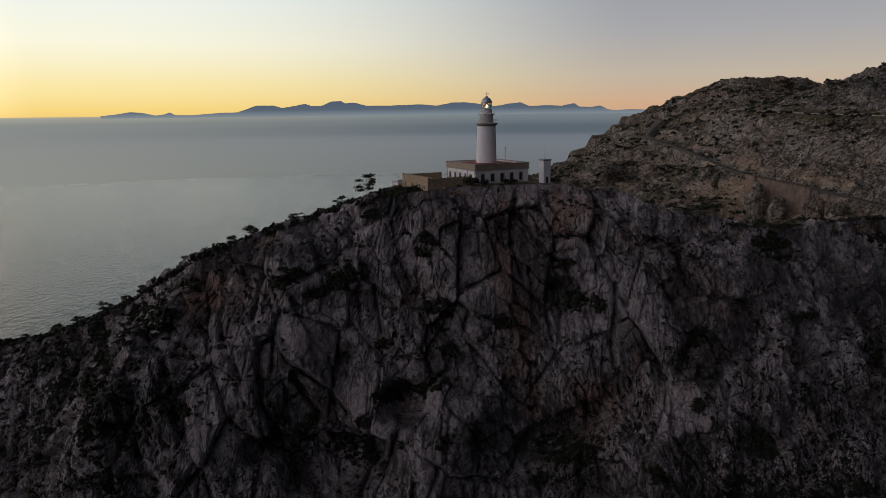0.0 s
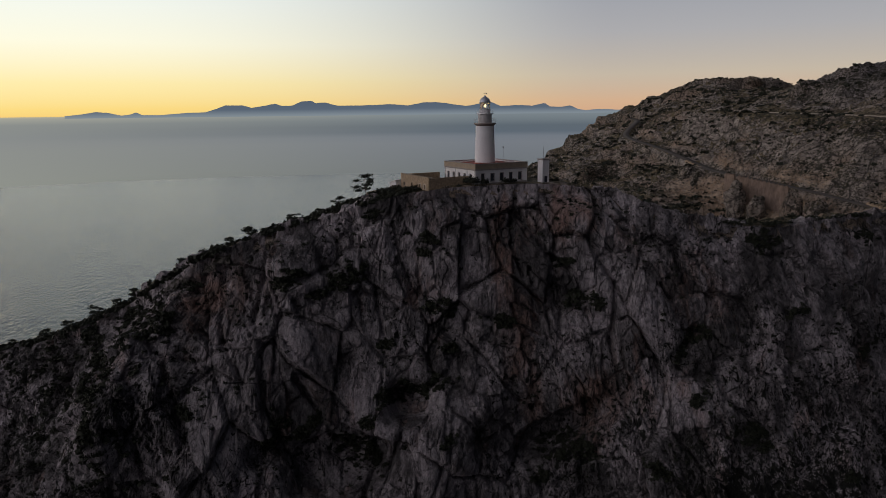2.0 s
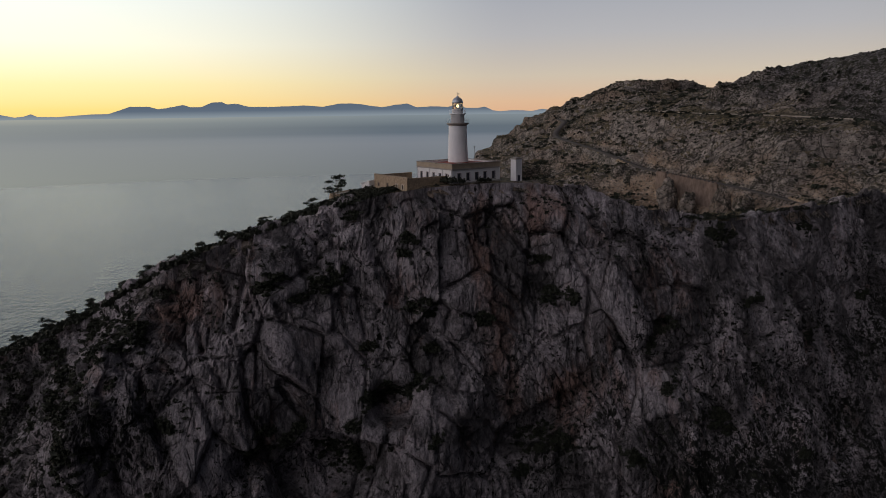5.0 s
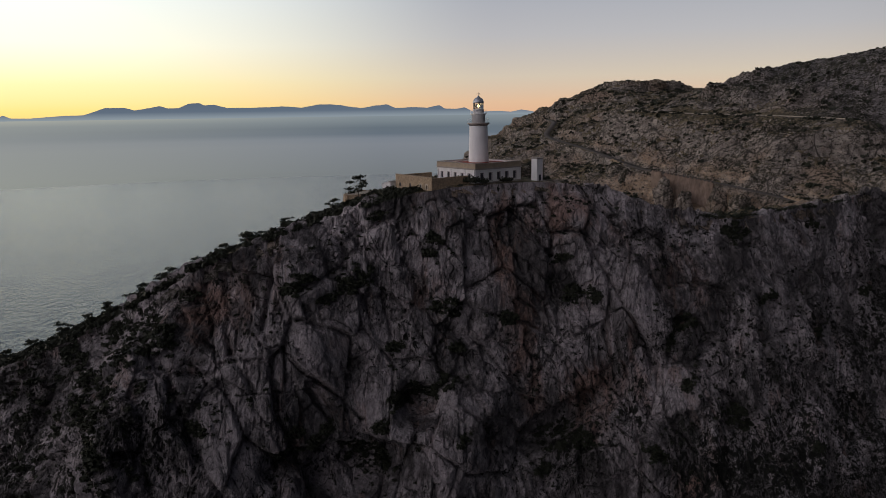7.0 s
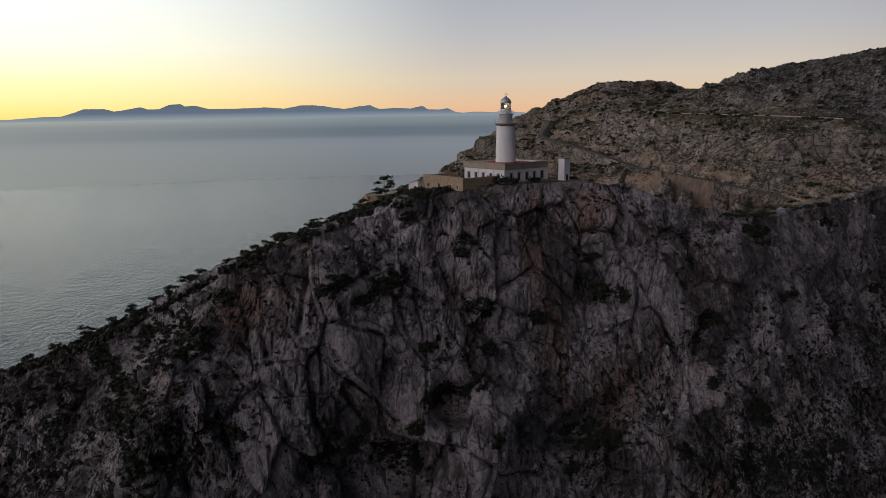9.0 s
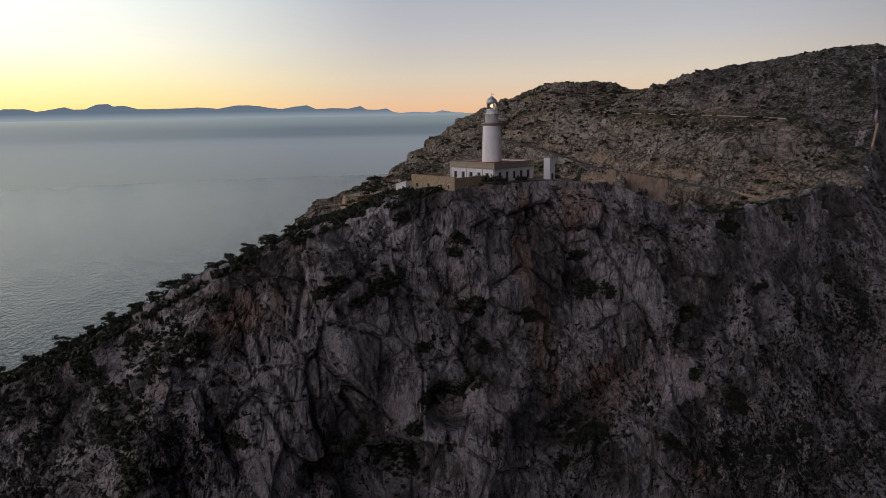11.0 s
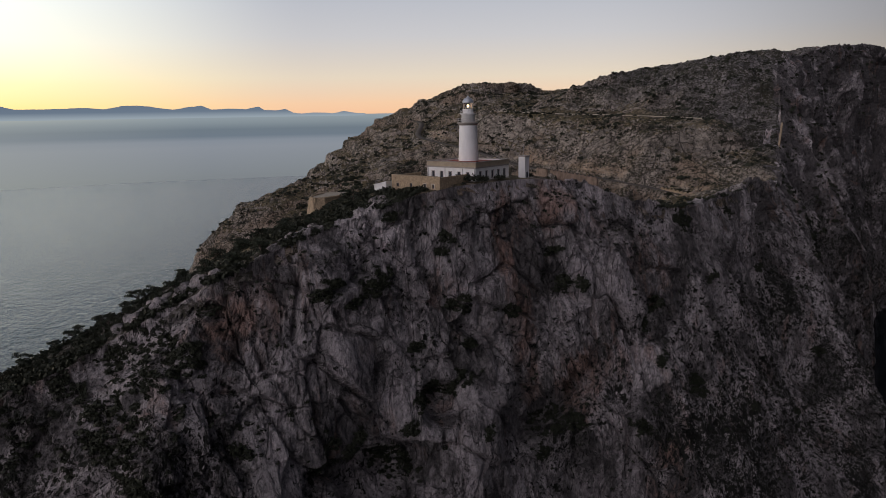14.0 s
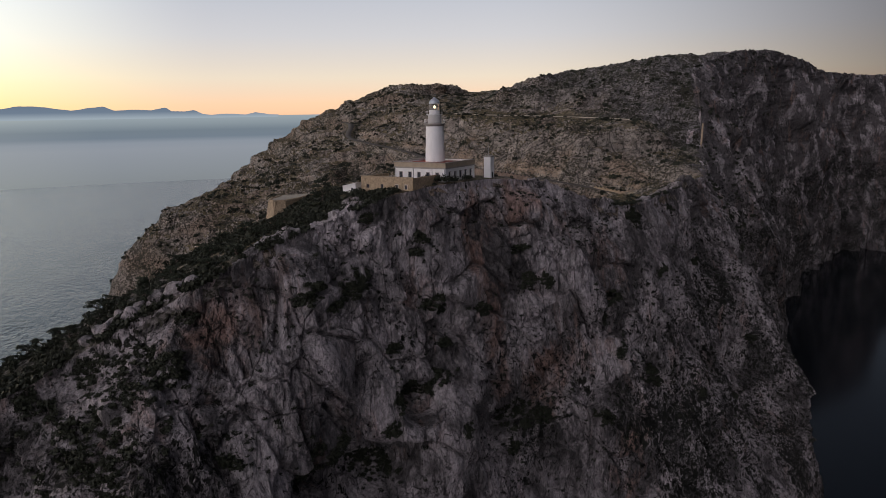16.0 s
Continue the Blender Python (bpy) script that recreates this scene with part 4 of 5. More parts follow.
def build_house():
    t = thing("keepers_house", HOUSE @ pose(0, 0, FLOOR_Z), "low white keepers house with stone cornice round the tower", "house")
    W, L, E, Q = HOUSE_W, HOUSE_L, EAVE_Z - FLOOR_Z, PARAPET_Z - FLOOR_Z
    n = 5
    front = [(2.1 + 2.67 * k, 0.95, 0.65, 1.8) for k in range(n)]
    side = [(2.4 + 2.74 * k, 0.85, 0.25 if k == 2 else 0.75, 2.05 if k == 2 else 1.55) for k in range(n)]
    part("wall", pierced_wall(0, W, front, 0.26, E), WHITE, t)
    flank = part("wall", pierced_wall(-L + 0.5, -0.5, [(-c, w, s, hh) for c, w, s, hh in side], 0.26, E), WHITE, t)
    flank.matrix_local = pose(0, 0, 0, 0, 0, -90)
    part("wall", box(bmesh.new(), 0, W, L - 0.5, L, 0.26, E), WHITE, t)
    part("wall", box(bmesh.new(), W - 0.5, W, 0.5, L - 0.5, 0.26, E), WHITE, t)
    b = bmesh.new()
    for x0, x1, y0, y1 in ((-0.22, W + 0.22, -0.22, 0.45), (-0.22, W + 0.22, L - 0.45, L + 0.22), (-0.22, 0.45, 0.45, L - 0.45), (W - 0.45, W + 0.22, 0.45, L - 0.45)):
        box(b, x0, x1, y0, y1, E + 0.003, E + 0.32, 0.04)
    part("cornice", b, GREYBAND, t, "grey stone cornice")
    b = bmesh.new()
    for x0, x1, y0, y1 in ((-0.1, W + 0.1, -0.1, 0.3), (-0.1, W + 0.1, L - 0.3, L + 0.1), (-0.1, 0.3, 0.3, L - 0.3), (W - 0.3, W + 0.1, 0.3, L - 0.3)):
        box(b, x0, x1, y0, y1, E + 0.32, Q - 0.14)
    part("parapet", b, OCHRE, t, "weathered ochre parapet")
    b = bmesh.new()
    for x0, x1, y0, y1 in ((-0.25, W + 0.25, -0.25, 0.4), (-0.25, W + 0.25, L - 0.4, L + 0.25), (-0.25, 0.4, 0.4, L - 0.4), (W - 0.4, W + 0.25, 0.4, L - 0.4)):
        box(b, x0, x1, y0, y1, Q - 0.137, Q, 0.03)
    part("coping", b, GREYBAND, t)
    b = bmesh.new()
    for x0, x1, y0, y1 in ((0.303, W - 0.303, L - 0.36, L - 0.303), (W - 0.36, W - 0.303, 0.303, L - 0.36), (0.303, 0.36, 0.303, L - 0.36), (0.36, W - 0.36, 0.303, 0.36)):
        box(b, x0, x1, y0, y1, Q - 0.5, Q - 0.14)
    part("parapet_lining", b, WHITE, t, "whitewashed inner face of the parapet")
    part("roof", box(bmesh.new(), 0.32, W - 0.32, 0.32, L - 0.32, Q - 0.75, Q - 0.5), REDFLOOR, t, "flat red tiled roof terrace")
    part("plinth", box(bmesh.new(), -0.08, W + 0.08, -0.08, L + 0.08, -1.2, 0.257), GREYBAND, t)
    for c, w, s, hh in front:
        opening(t, c, 0, s, w, hh, 0)
    for c, w, s, hh in side:
        opening(t, 0, c, s, w, hh, -90, hh > 2)
    for k in (0.06, 1.16, 2.85, 4.5):
        part("downpipe", rod(bmesh.new(), (-0.08, L * k / 4.6, 0.1), (-0.08, L * k / 4.6, E), 0.06), IRON, t)
    for x, y, h in ((11.6, 12.2, 2.6), (13.6, 8.8, 3.4), (10.3, 11.0, 1.6)):
        a = bmesh.new()
        rod(a, (x, y, Q - 0.5), (x, y, Q + h), 0.035)
        for j in range(4):
            rod(a, (x - 0.35 + 0.04 * j, y, Q + h - 0.12 * j), (x + 0.35 - 0.04 * j, y, Q + h - 0.12 * j), 0.018, seg=4)
        part("aerial", a, IRON, t, "thin roof aerial")


build_house()


def build_annex():
    # walled yard of ochre rubble beside the house, with a lean-to roof behind its long wall
    t = thing("outbuilding", HOUSE @ pose(-11.6, 17.3, 186.0, 0, 0, -90), "low ochre rubble-stone yard building with small dark windows", "outbuilding")
    L, D, H = 15.3, 11.4, 3.95
    gaps = [(2.0, 0.8, 1.1, 0.9), (6.3, 0.75, 1.15, 1.0), (10.7, 0.7, 1.2, 0.95), (13.3, 0.7, 1.2, 0.95)]
    part("wall", pierced_wall(0, L, gaps, -2.0, H), RUBBLE, t)
    for x0, x1, y0, y1 in ((0, L, D - 0.5, D), (0, 0.5, 0.5, D - 0.5), (L - 0.5, L, 0.5, D - 0.5)):
        part("wall", box(bmesh.new(), x0, x1, y0, y1, -2.0, H - (0.12 if y0 < 1 else 1.6)), RUBBLE, t)
    part("roof", box(bmesh.new(), 0.5, L - 0.5, 0.5, 4.2, H - 0.85, H - 0.6), OCHRE, t)
    part("yard_floor", box(bmesh.new(), 0.5, L - 0.5, 4.2, D - 0.5, -1.0, 1.6), PATHDIRT, t)
    r = random.Random(8)
    x = -0.06
    while x < L - 0.2:
        w = min(r.uniform(0.7, 1.2), L + 0.06 - x)
        part("coping_stone", box(bmesh.new(), x, x + w - 0.02, -0.07, 0.55, H + 0.003, H + r.uniform(0.09, 0.15), 0.03), OCHRE, t)
        x += w
    for k, (x, w, z, h) in enumerate(gaps):
        b = bmesh.new()
        box(b, x - w / 2 + 0.005, x + w / 2 - 0.005, 0.22, 0.3, z + 0.005, z + h - 0.005)
        o = part("window", b, WINDOWDARK, t)
        f = bmesh.new()
        g = 0.2 if k > 1 else 0.12
        box(f, x - w / 2 - g, x - w / 2, -0.05, -0.003, z - 0.1, z + h + g)
        box(f, x + w / 2, x + w / 2 + g, -0.05, -0.003, z - 0.1, z + h + g)
        box(f, x - w / 2, x + w / 2, -0.05, -0.003, z + h, z + h + g)
        part("window_frame", f, PALESTONE if k > 1 else OCHRE, o)


build_annex()


def build_shed():
    t = thing("water_tower_block", pose(24.85, 173.0, 187.2, 0, 0, 26), "tall narrow white masonry block with a flat cap", "utility block")
    part("body", box(bmesh.new(), -1.02, 1.02, -1.02, 1.02, -0.8, 6.0, 0.03), WHITE, t)
    part("cap", box(bmesh.new(), -1.17, 1.17, -1.17, 1.17, 6.003, 6.35, 0.05), GREYBAND, t)
    part("mast", rod(bmesh.new(), (0.1, 0.2, 6.35), (0.1, 0.2, 9.2), 0.045), IRON, t)
    part("hatch", box(bmesh.new(), -0.4, 0.4, -1.06, -1.023, 0.3, 2.1, 0.01), WINDOWDARK, t, "small dark steel hatch")


build_shed()


def build_hut():
    t = thing("storage_hut", HOUSE @ pose(-12.4, 18.0, 186.0, 0, 0, -90), "small whitewashed hut with a sloping roof beside the outbuilding", "hut")
    body = bmesh.new()
    front = [(-4.6, -1.4), (-0.5, -1.4), (-0.5, 2.15), (-4.6, 1.25)]
    for y in (0.0, 2.6):
        body.faces.new([body.verts.new((x, y, z)) for x, z in (front if y == 0 else front[::-1])])
    vs = list(body.verts)
    for k in range(4):
        body.faces.new((vs[(k + 1) % 4], vs[k], vs[4 + (7 - k) % 4], vs[4 + (6 - k) % 4]))
    bmesh.ops.recalc_face_normals(body, faces=body.faces)
    part("body", body, WHITE, t)
    roof = bmesh.new()
    box(roof, -2.3, 2.3, -0.2, 2.8, 0, 0.14, 0.03)
    part("roof", roof, WHITE, t).matrix_local = pose(-2.5, 0, 1.71, 0, -12.4, 0)
    part("window", box(bmesh.new(), -1.9, -1.3, -0.03, -0.003, 0.3, 0.95), WINDOWDARK, t)


build_hut()


def build_bastion():
    """Round-cornered viewing platform held by a battered masonry wall."""
    t = thing("viewing_platform", pose(-21.5, 212.0, 181.3), "terrace held by a curved ochre masonry retaining wall", "retaining wall")
    line = [(6.5, 14.0), (1.5, 8.5), (-0.8, 3.5), (0.0, 0.0), (3.5, -0.6), (8.5, 2.2), (14.3, 7.0), (20, 12)]
    for (xa, ya), (xb, yb) in zip(line, line[1:]):
        n = Vector((yb - ya, -(xb - xa), 0)).normalized()
        if n.y > 0.2 and n.x > 0:
            n.negate()
        verts = []
        for x, y in ((xa, ya), (xb, yb)):
            for off, z in ((-0.7, -6.5), (0.7, 0.0), (1.25, 0.0), (1.25, -6.5)):
                verts.append((x - n.x * off, y - n.y * off, z))
        bm = bmesh.new()
        vs = [bm.verts.new(v_) for v_ in verts]
        for f in ((0, 1, 2, 3), (7, 6, 5, 4), (0, 4, 5, 1), (1, 5, 6, 2), (2, 6, 7, 3), (3, 7, 4, 0)):
            bm.faces.new([vs[i] for i in f])
        bmesh.ops.recalc_face_normals(bm, faces=bm.faces)
        part("wall_section", bm, RUBBLE, t)
    bm = bmesh.new()
    bm.faces.new([bm.verts.new((x * 0.96 + 0.5, y + 0.6, -0.25)) for x, y in line])
    part("terrace", bm, PATHDIRT, t, "bare earth terrace")


build_bastion()


def ribbon(name, pts, half, lift, material, label, category):
    p = pts[:, :2]
    d = np.gradient(p, axis=0)
    d /= np.linalg.norm(d, axis=1, keepdims=True)
    n = np.stack([-d[:, 1], d[:, 0]], 1)
    verts, k = [], len(p)
    for i in range(k):
        for s in (-1.0, -0.96, 0.96, 1.0):
            x, y = p[i] + s * half * n[i]
            verts.append((x, y, pts[i, 2] + (lift if abs(s) < 0.99 else lift - 0.5)))
    a = np.arange(4 * k).reshape(k, 4)
    quads_ = np.concatenate([np.stack([a[:-1, j], a[1:, j], a[1:, j + 1], a[:-1, j + 1]], 1) for j in range(3)])
    ob = fast_mesh(name, np.array(verts), quads_, material)
    return tagged(ob, label, category, kind="structure")


ribbon("road", ROAD_P, 2.4, 0.22, ASPHALT, "narrow worn mountain road cut into the slope", "road")
ribbon("path", PATH_P, 1.2, 0.95, PATHDIRT, "pale footpath across the hillside", "path")


def dry_wall(name, a, b, h, thick, label, category, merlons=0, n=14, material=RUBBLE):
    """A masonry wall that follows the ground between two points, some with raised stones on top."""
    t = thing(name, pose(a[0], a[1], 0), label, category)
    a_, b_ = Vector(a[:2]), Vector(b[:2])
    along_ = (b_ - a_).normalized()
    side = Vector((-along_.y, along_.x)) * thick / 2
    bm = bmesh.new()
    rows_ = []
    for k in range(n + 1):
        f = k / n
        c = a_.lerp(b_, f) - a_
        z = a[2] + (b[2] - a[2]) * f
        rows_.append([bm.verts.new((c.x + s * side.x, c.y + s * side.y, zz)) for s, zz in ((-1, z - h), (-1, z), (1, z), (1, z - h))])
    for u, w in zip(rows_, rows_[1:]):
        for j in range(3):
            bm.faces.new((u[j], w[j], w[j + 1], u[j + 1]))
    bm.faces.new(rows_[0])
    bm.faces.new(list(reversed(rows_[-1])))
    bmesh.ops.recalc_face_normals(bm, faces=bm.faces)
    part("wall_body", bm, material, t)
    for k in range(merlons):
        f = (k + 0.5) / merlons
        c = a_.lerp(b_, f) - a_
        z = a[2] + (b[2] - a[2]) * f
        part("merlon", box(bmesh.new(), c.x - 0.45, c.x + 0.45, c.y - 0.55, c.y + 0.55, z + 0.003, z + 0.6, 0.05), material, t)
    return t


dry_wall("road_wall", (197.2, 308, 162.6), (197.6, 274, 160.6), 5.2, 0.9, "pale ochre roadside retaining wall topped with kerb stones", "retaining wall", 12)
HIGH_WALL = "tall ochre retaining wall carrying the mountain road"
dry_wall("road_wall", (161.9, 376, 170.6), (162.6, 366, 170.4), 9.0, 1.0, HIGH_WALL, "retaining wall", 4, material=ROADWALL)
dry_wall("road_wall", (163.2, 364, 170.3), (175.8, 335.5, 167.0), 13.0, 1.0, HIGH_WALL, "retaining wall", 12, material=ROADWALL)
dry_wall("road_wall", (156.8, 420, 175.0), (160.6, 405, 171.2), 8.0, 0.9, "pale ochre buttress wall under the mountain road", "retaining wall", 5)
dry_wall("slope_wall", (262, 288, 179.5), (281, 302, 196), 4.0, 1.0, "narrow dry-stone wall climbing the slope", "stone wall")

# ---- plants ----
rng = np.random.default_rng(4)


def leaf_cloud(count, flat, size, seed):
    """Leaf sprays of a plant of radius 1: four-cornered sprays set round an uneven dome."""
    r = np.random.default_rng(seed)
    d = r.normal(size=(count, 3))
    d[:, 2] = np.abs(d[:, 2]) * 0.9 - 0.15
    d /= np.linalg.norm(d, axis=1, keepdims=True)
    lump = 0.62 + 0.38 * np.sin(d[:, 0] * 4 + seed) * np.cos(d[:, 1] * 5 - seed)
    c = d * (lump * r.uniform(0.55, 1.0, count) ** 0.5)[:, None] * np.array([1, 1, flat])
    u = r.normal(size=(count, 3))
    u /= np.linalg.norm(u, axis=1, keepdims=True)
    w = np.cross(u, d + 0.6 * r.normal(size=(count, 3)))
    w /= np.linalg.norm(w, axis=1, keepdims=True) + 1e-9
    s = size * r.uniform(0.6, 1.3, count)[:, None]
    return np.stack([c - u * s, c + w * s * 0.7, c + u * s, c - w * s * 0.7], 1)


def plant_field(name, places, radii, templates, material, label, category):
    blocks = []
    for k, (p, r) in enumerate(zip(places, radii)):
        a = rng.uniform(0, 2 * math.pi)
        c, s = math.cos(a), math.sin(a)
        tpl = templates[k % len(templates)].reshape(-1, 3)
        q = np.stack([tpl[:, 0] * c - tpl[:, 1] * s, tpl[:, 0] * s + tpl[:, 1] * c, tpl[:, 2]], 1)
        blocks.append(q * r + p)
    verts = np.concatenate(blocks)
    ob = fast_mesh(name, verts, np.arange(len(verts)).reshape(-1, 4), material, smooth=False)
    return tagged(ob, label, category, kind="stuff")


DENSE = [leaf_cloud(72, 0.75, 0.22, s) for s in range(6)]
MEDIUM = [leaf_cloud(44, 0.75, 0.28, s + 40) for s in range(6)]
LIGHT = [leaf_cloud(12, 0.6, 0.5, s + 20) for s in range(5)]


def on_ground(n, x0, x1, y0, y1, density):
    x, y = rng.uniform(x0, x1, n), rng.uniform(y0, y1, n)
    d = density(x, y)
    keep_ = (rng.uniform(0, 1, n) < d) & (y - rim_y(x) > 0.2)
    for px, py, pr, _ in PADS:
        keep_ &= np.hypot(x - px, y - py) > pr - 1.5
    keep_ &= ~((0.90 * (x + 3.8) + 0.44 * (y - 164.4) > -0.8) & (-0.44 * (x + 3.8) + 0.90 * (y - 164.4) > -1.0) & (-0.44 * (x + 3.8) + 0.90 * (y - 164.4) < 21) & (x < 8))
    x, y = x[keep_], y[keep_]
    for pts, half in ((ROAD_P, 3.6), (PATH_P, 1.6)):
        dd, _ = near_line(x, y, pts)
        x, y = x[dd > half], y[dd > half]
    return np.stack([x, y, land_z(x, y)], 1)


def slope_density(x, y):
    o = np.zeros_like(x)
    n = vnoise(x / 9, y / 9, o, 131) * 0.5 + vnoise(x / 2.5, y / 2.5, o, 132) * 0.5
    leeward = step(-1, 4, y - rim_y(x)) * step(8, -10, x)
    return step(0.30, 0.50, n) * (0.10 + 0.90 * leeward) * step(245, 222, y)


near = on_ground(9000, -128, 130, 160, 245, slope_density)
# larger evergreens crowding the seaward edge, and a thicket along the saddle
edge = on_ground(4000, -122, -17, 158, 206, lambda x, y: step(16, 3, np.abs(y - rim_y(x) - 4)) * step(0.30, 0.44, vnoise(x / 5, y / 5, x * 0, 133)) * step(-16, -24, x))
saddle = on_ground(1500, 66, 150, 172, 222, lambda x, y: step(13, 5, y - rim_y(x)) * step(0.34, 0.50, vnoise(x / 8, y / 8, x * 0, 134)))
# a thicket below the yard building
yard = on_ground(900, -34, 0, 160, 186, lambda x, y: step(-2, 2, y - rim_y(x)) * step(0.30, 0.46, vnoise(x / 5, y / 5, x * 0, 135)))
below = on_ground(700, -48, -12, 186, 211, lambda x, y: step(0.28, 0.44, vnoise(x / 5, y / 5, x * 0, 136)))
places_ = np.concatenate([near, edge, saddle, yard, below])
radii_ = np.concatenate([rng.uniform(0.6, 1.9, len(near)), rng.uniform(1.0, 2.3, len(edge)), rng.uniform(0.7, 1.7, len(saddle)), rng.uniform(0.8, 1.9, len(yard)), rng.uniform(0.7, 1.7, len(below))])
plant_field("scrub", places_ - [0, 0, 0.15], radii_, DENSE, SCRUB, "dense dark evergreen scrub on the leeward slope", "shrubs")


def hill_density(x, y):
    o = np.zeros_like(x)
    n = vnoise(x / 16, y / 16, o, 141) * 0.5 + vnoise(x / 4, y / 4, o, 142) * 0.5
    return step(0.40, 0.62, n)


hill = on_ground(18000, -40, 330, 235, 640, hill_density)
plant_field("hill_scrub", hill - [0, 0, 0.1], 0.55 + 2.3 * rng.uniform(0, 1, len(hill)) ** 2, LIGHT, SCRUB, "sparse dark tufts of scrub dotted over the hillside", "shrubs")

# tufts in the cliff's cracks and on its ledges, and thicker patches: x, z, half width
PATCHES = [(-23, 168, 5.4), (-30, 165, 1.9), (-36, 169, 3.3), (-32, 170, 2.0), (-1, 160, 4.4), (-14, 152, 2.2), (-4, 176, 2.6), (-5, 173, 2.0), (-17, 182, 2.0), (33, 160, 4.9), (61, 150, 3.9), (57, 146, 2.4),
           (60, 136, 2.8), (14, 156, 3.0), (76, 125, 5.4), (103, 113, 3.0), (1, 150, 2.6), (-4, 143, 3.5), (-14, 140, 3.8), (-19, 136, 2.6), (-31, 136, 3.8), (-23, 128, 5.3), (-38, 138, 2.5), (0, 132, 2.0)]
PATCHES += [(29, 169, 2.6), (89, 154, 3.9), (119, 141, 4.4), (50, 121, 4.2), (24, 116, 3.2), (28, 122, 4.8), (-56, 143, 2.3), (-58, 167, 1.9), (-63, 161, 2.5), (82, 172, 5.8), (121, 169, 5.7), (155, 143, 4.1), (172, 110, 3.6), (147, 95, 2.8)]
PATCHES += [(-74, 157, 6.0), (-69, 159, 5.0), (-64, 160, 4.0), (-77, 150, 5.5), (-79, 146, 5.0), (-76, 143, 4.5), (-84, 152, 4.0), (-40, 133, 4.0), (-9, 141, 4.5), (34, 122, 5.0), (-20, 124, 4.0)]
P_near = P[:, 27:312]
tangent_u, tangent_v = np.gradient(P_near, axis=0), np.gradient(P_near, axis=1)
face_n = np.cross(tangent_v, tangent_u)
face_n /= np.linalg.norm(face_n, axis=-1, keepdims=True) + 1e-9
PX, PZ = P_near[..., 0], P_near[..., 2]
ledge = step(0.25, 0.75, np.where(face_n[..., 1] > 0, -face_n[..., 2], face_n[..., 2]))
groups = vnoise(PX / 11, P_near[..., 1] / 11, PZ / 9, 151)
chance = (ledge * 0.06 + 0.002) * step(0.40, 0.66, groups) * (PX > -125) * (PX < 230) 
chance[:, :6] = 0
thick = step(-56, -70, PX) * step(0.30, 0.46, vnoise(PX / 8, P_near[..., 1] / 8, PZ / 8, 155)) * (PX > -125) * (PZ > 112)
pick = np.argwhere(rng.uniform(0, 1, chance.shape) < chance)
spots_ = [P_near[i, j] for i, j in pick]
sizes_ = list(rng.uniform(0.3, 0.95, len(pick)))
for i, j in np.argwhere(rng.uniform(0, 1, thick.shape) < 0.026 * thick):
    spots_.append(P_near[i, j])
    sizes_.append(rng.uniform(0.7, 1.7))
if len(spots_) > 5200:
    chosen = rng.permutation(len(spots_))[:5200]
    spots_, sizes_ = [spots_[i] for i in chosen], [sizes_[i] for i in chosen]
ragged = vnoise(PX / 2.6, P_near[..., 1] / 2.6, PZ / 1.8, 158)
for hx, hz, hw in PATCHES:
    lean_ = rng.uniform(-0.5, 0.5)
    q = ((PX - hx) / hw) ** 2 + ((PZ - hz - lean_ * (PX - hx)) / (0.55 * hw)) ** 2
    m_ = np.argwhere(q + 1.6 * (ragged - 0.45) < 0.85)
    if len(m_):
        for i, j in m_[rng.integers(0, len(m_), int(10 + 3.2 * hw * hw))]:
            spots_.append(P_near[i, j])
            sizes_.append(rng.uniform(0.45, 1.35))
plant_field("cliff_scrub", np.array(spots_) - [0, 0.1, 0.1], np.array(sizes_), MEDIUM, SCRUB, "dark bushes rooted in cracks and ledges of the cliff", "shrubs")


far_n = P[:, 27:230]
far_pick = np.argwhere((rng.uniform(0, 1, far_n.shape[:2]) < 0.022) & (far_n[..., 0] > 225) & (far_n[..., 0] < 640) & (vnoise(far_n[..., 0] / 25, far_n[..., 1] / 25, far_n[..., 2] / 14, 157) > 0.46))
far_spots = np.array([far_n[i, j] for i, j in far_pick])
plant_field("far_cliff_scrub", far_spots - [0, 0.2, 0.2], rng.uniform(0.8, 2.4, len(far_spots)), LIGHT, SCRUB, "dark scrub in the gullies of the farther cliff", "shrubs")


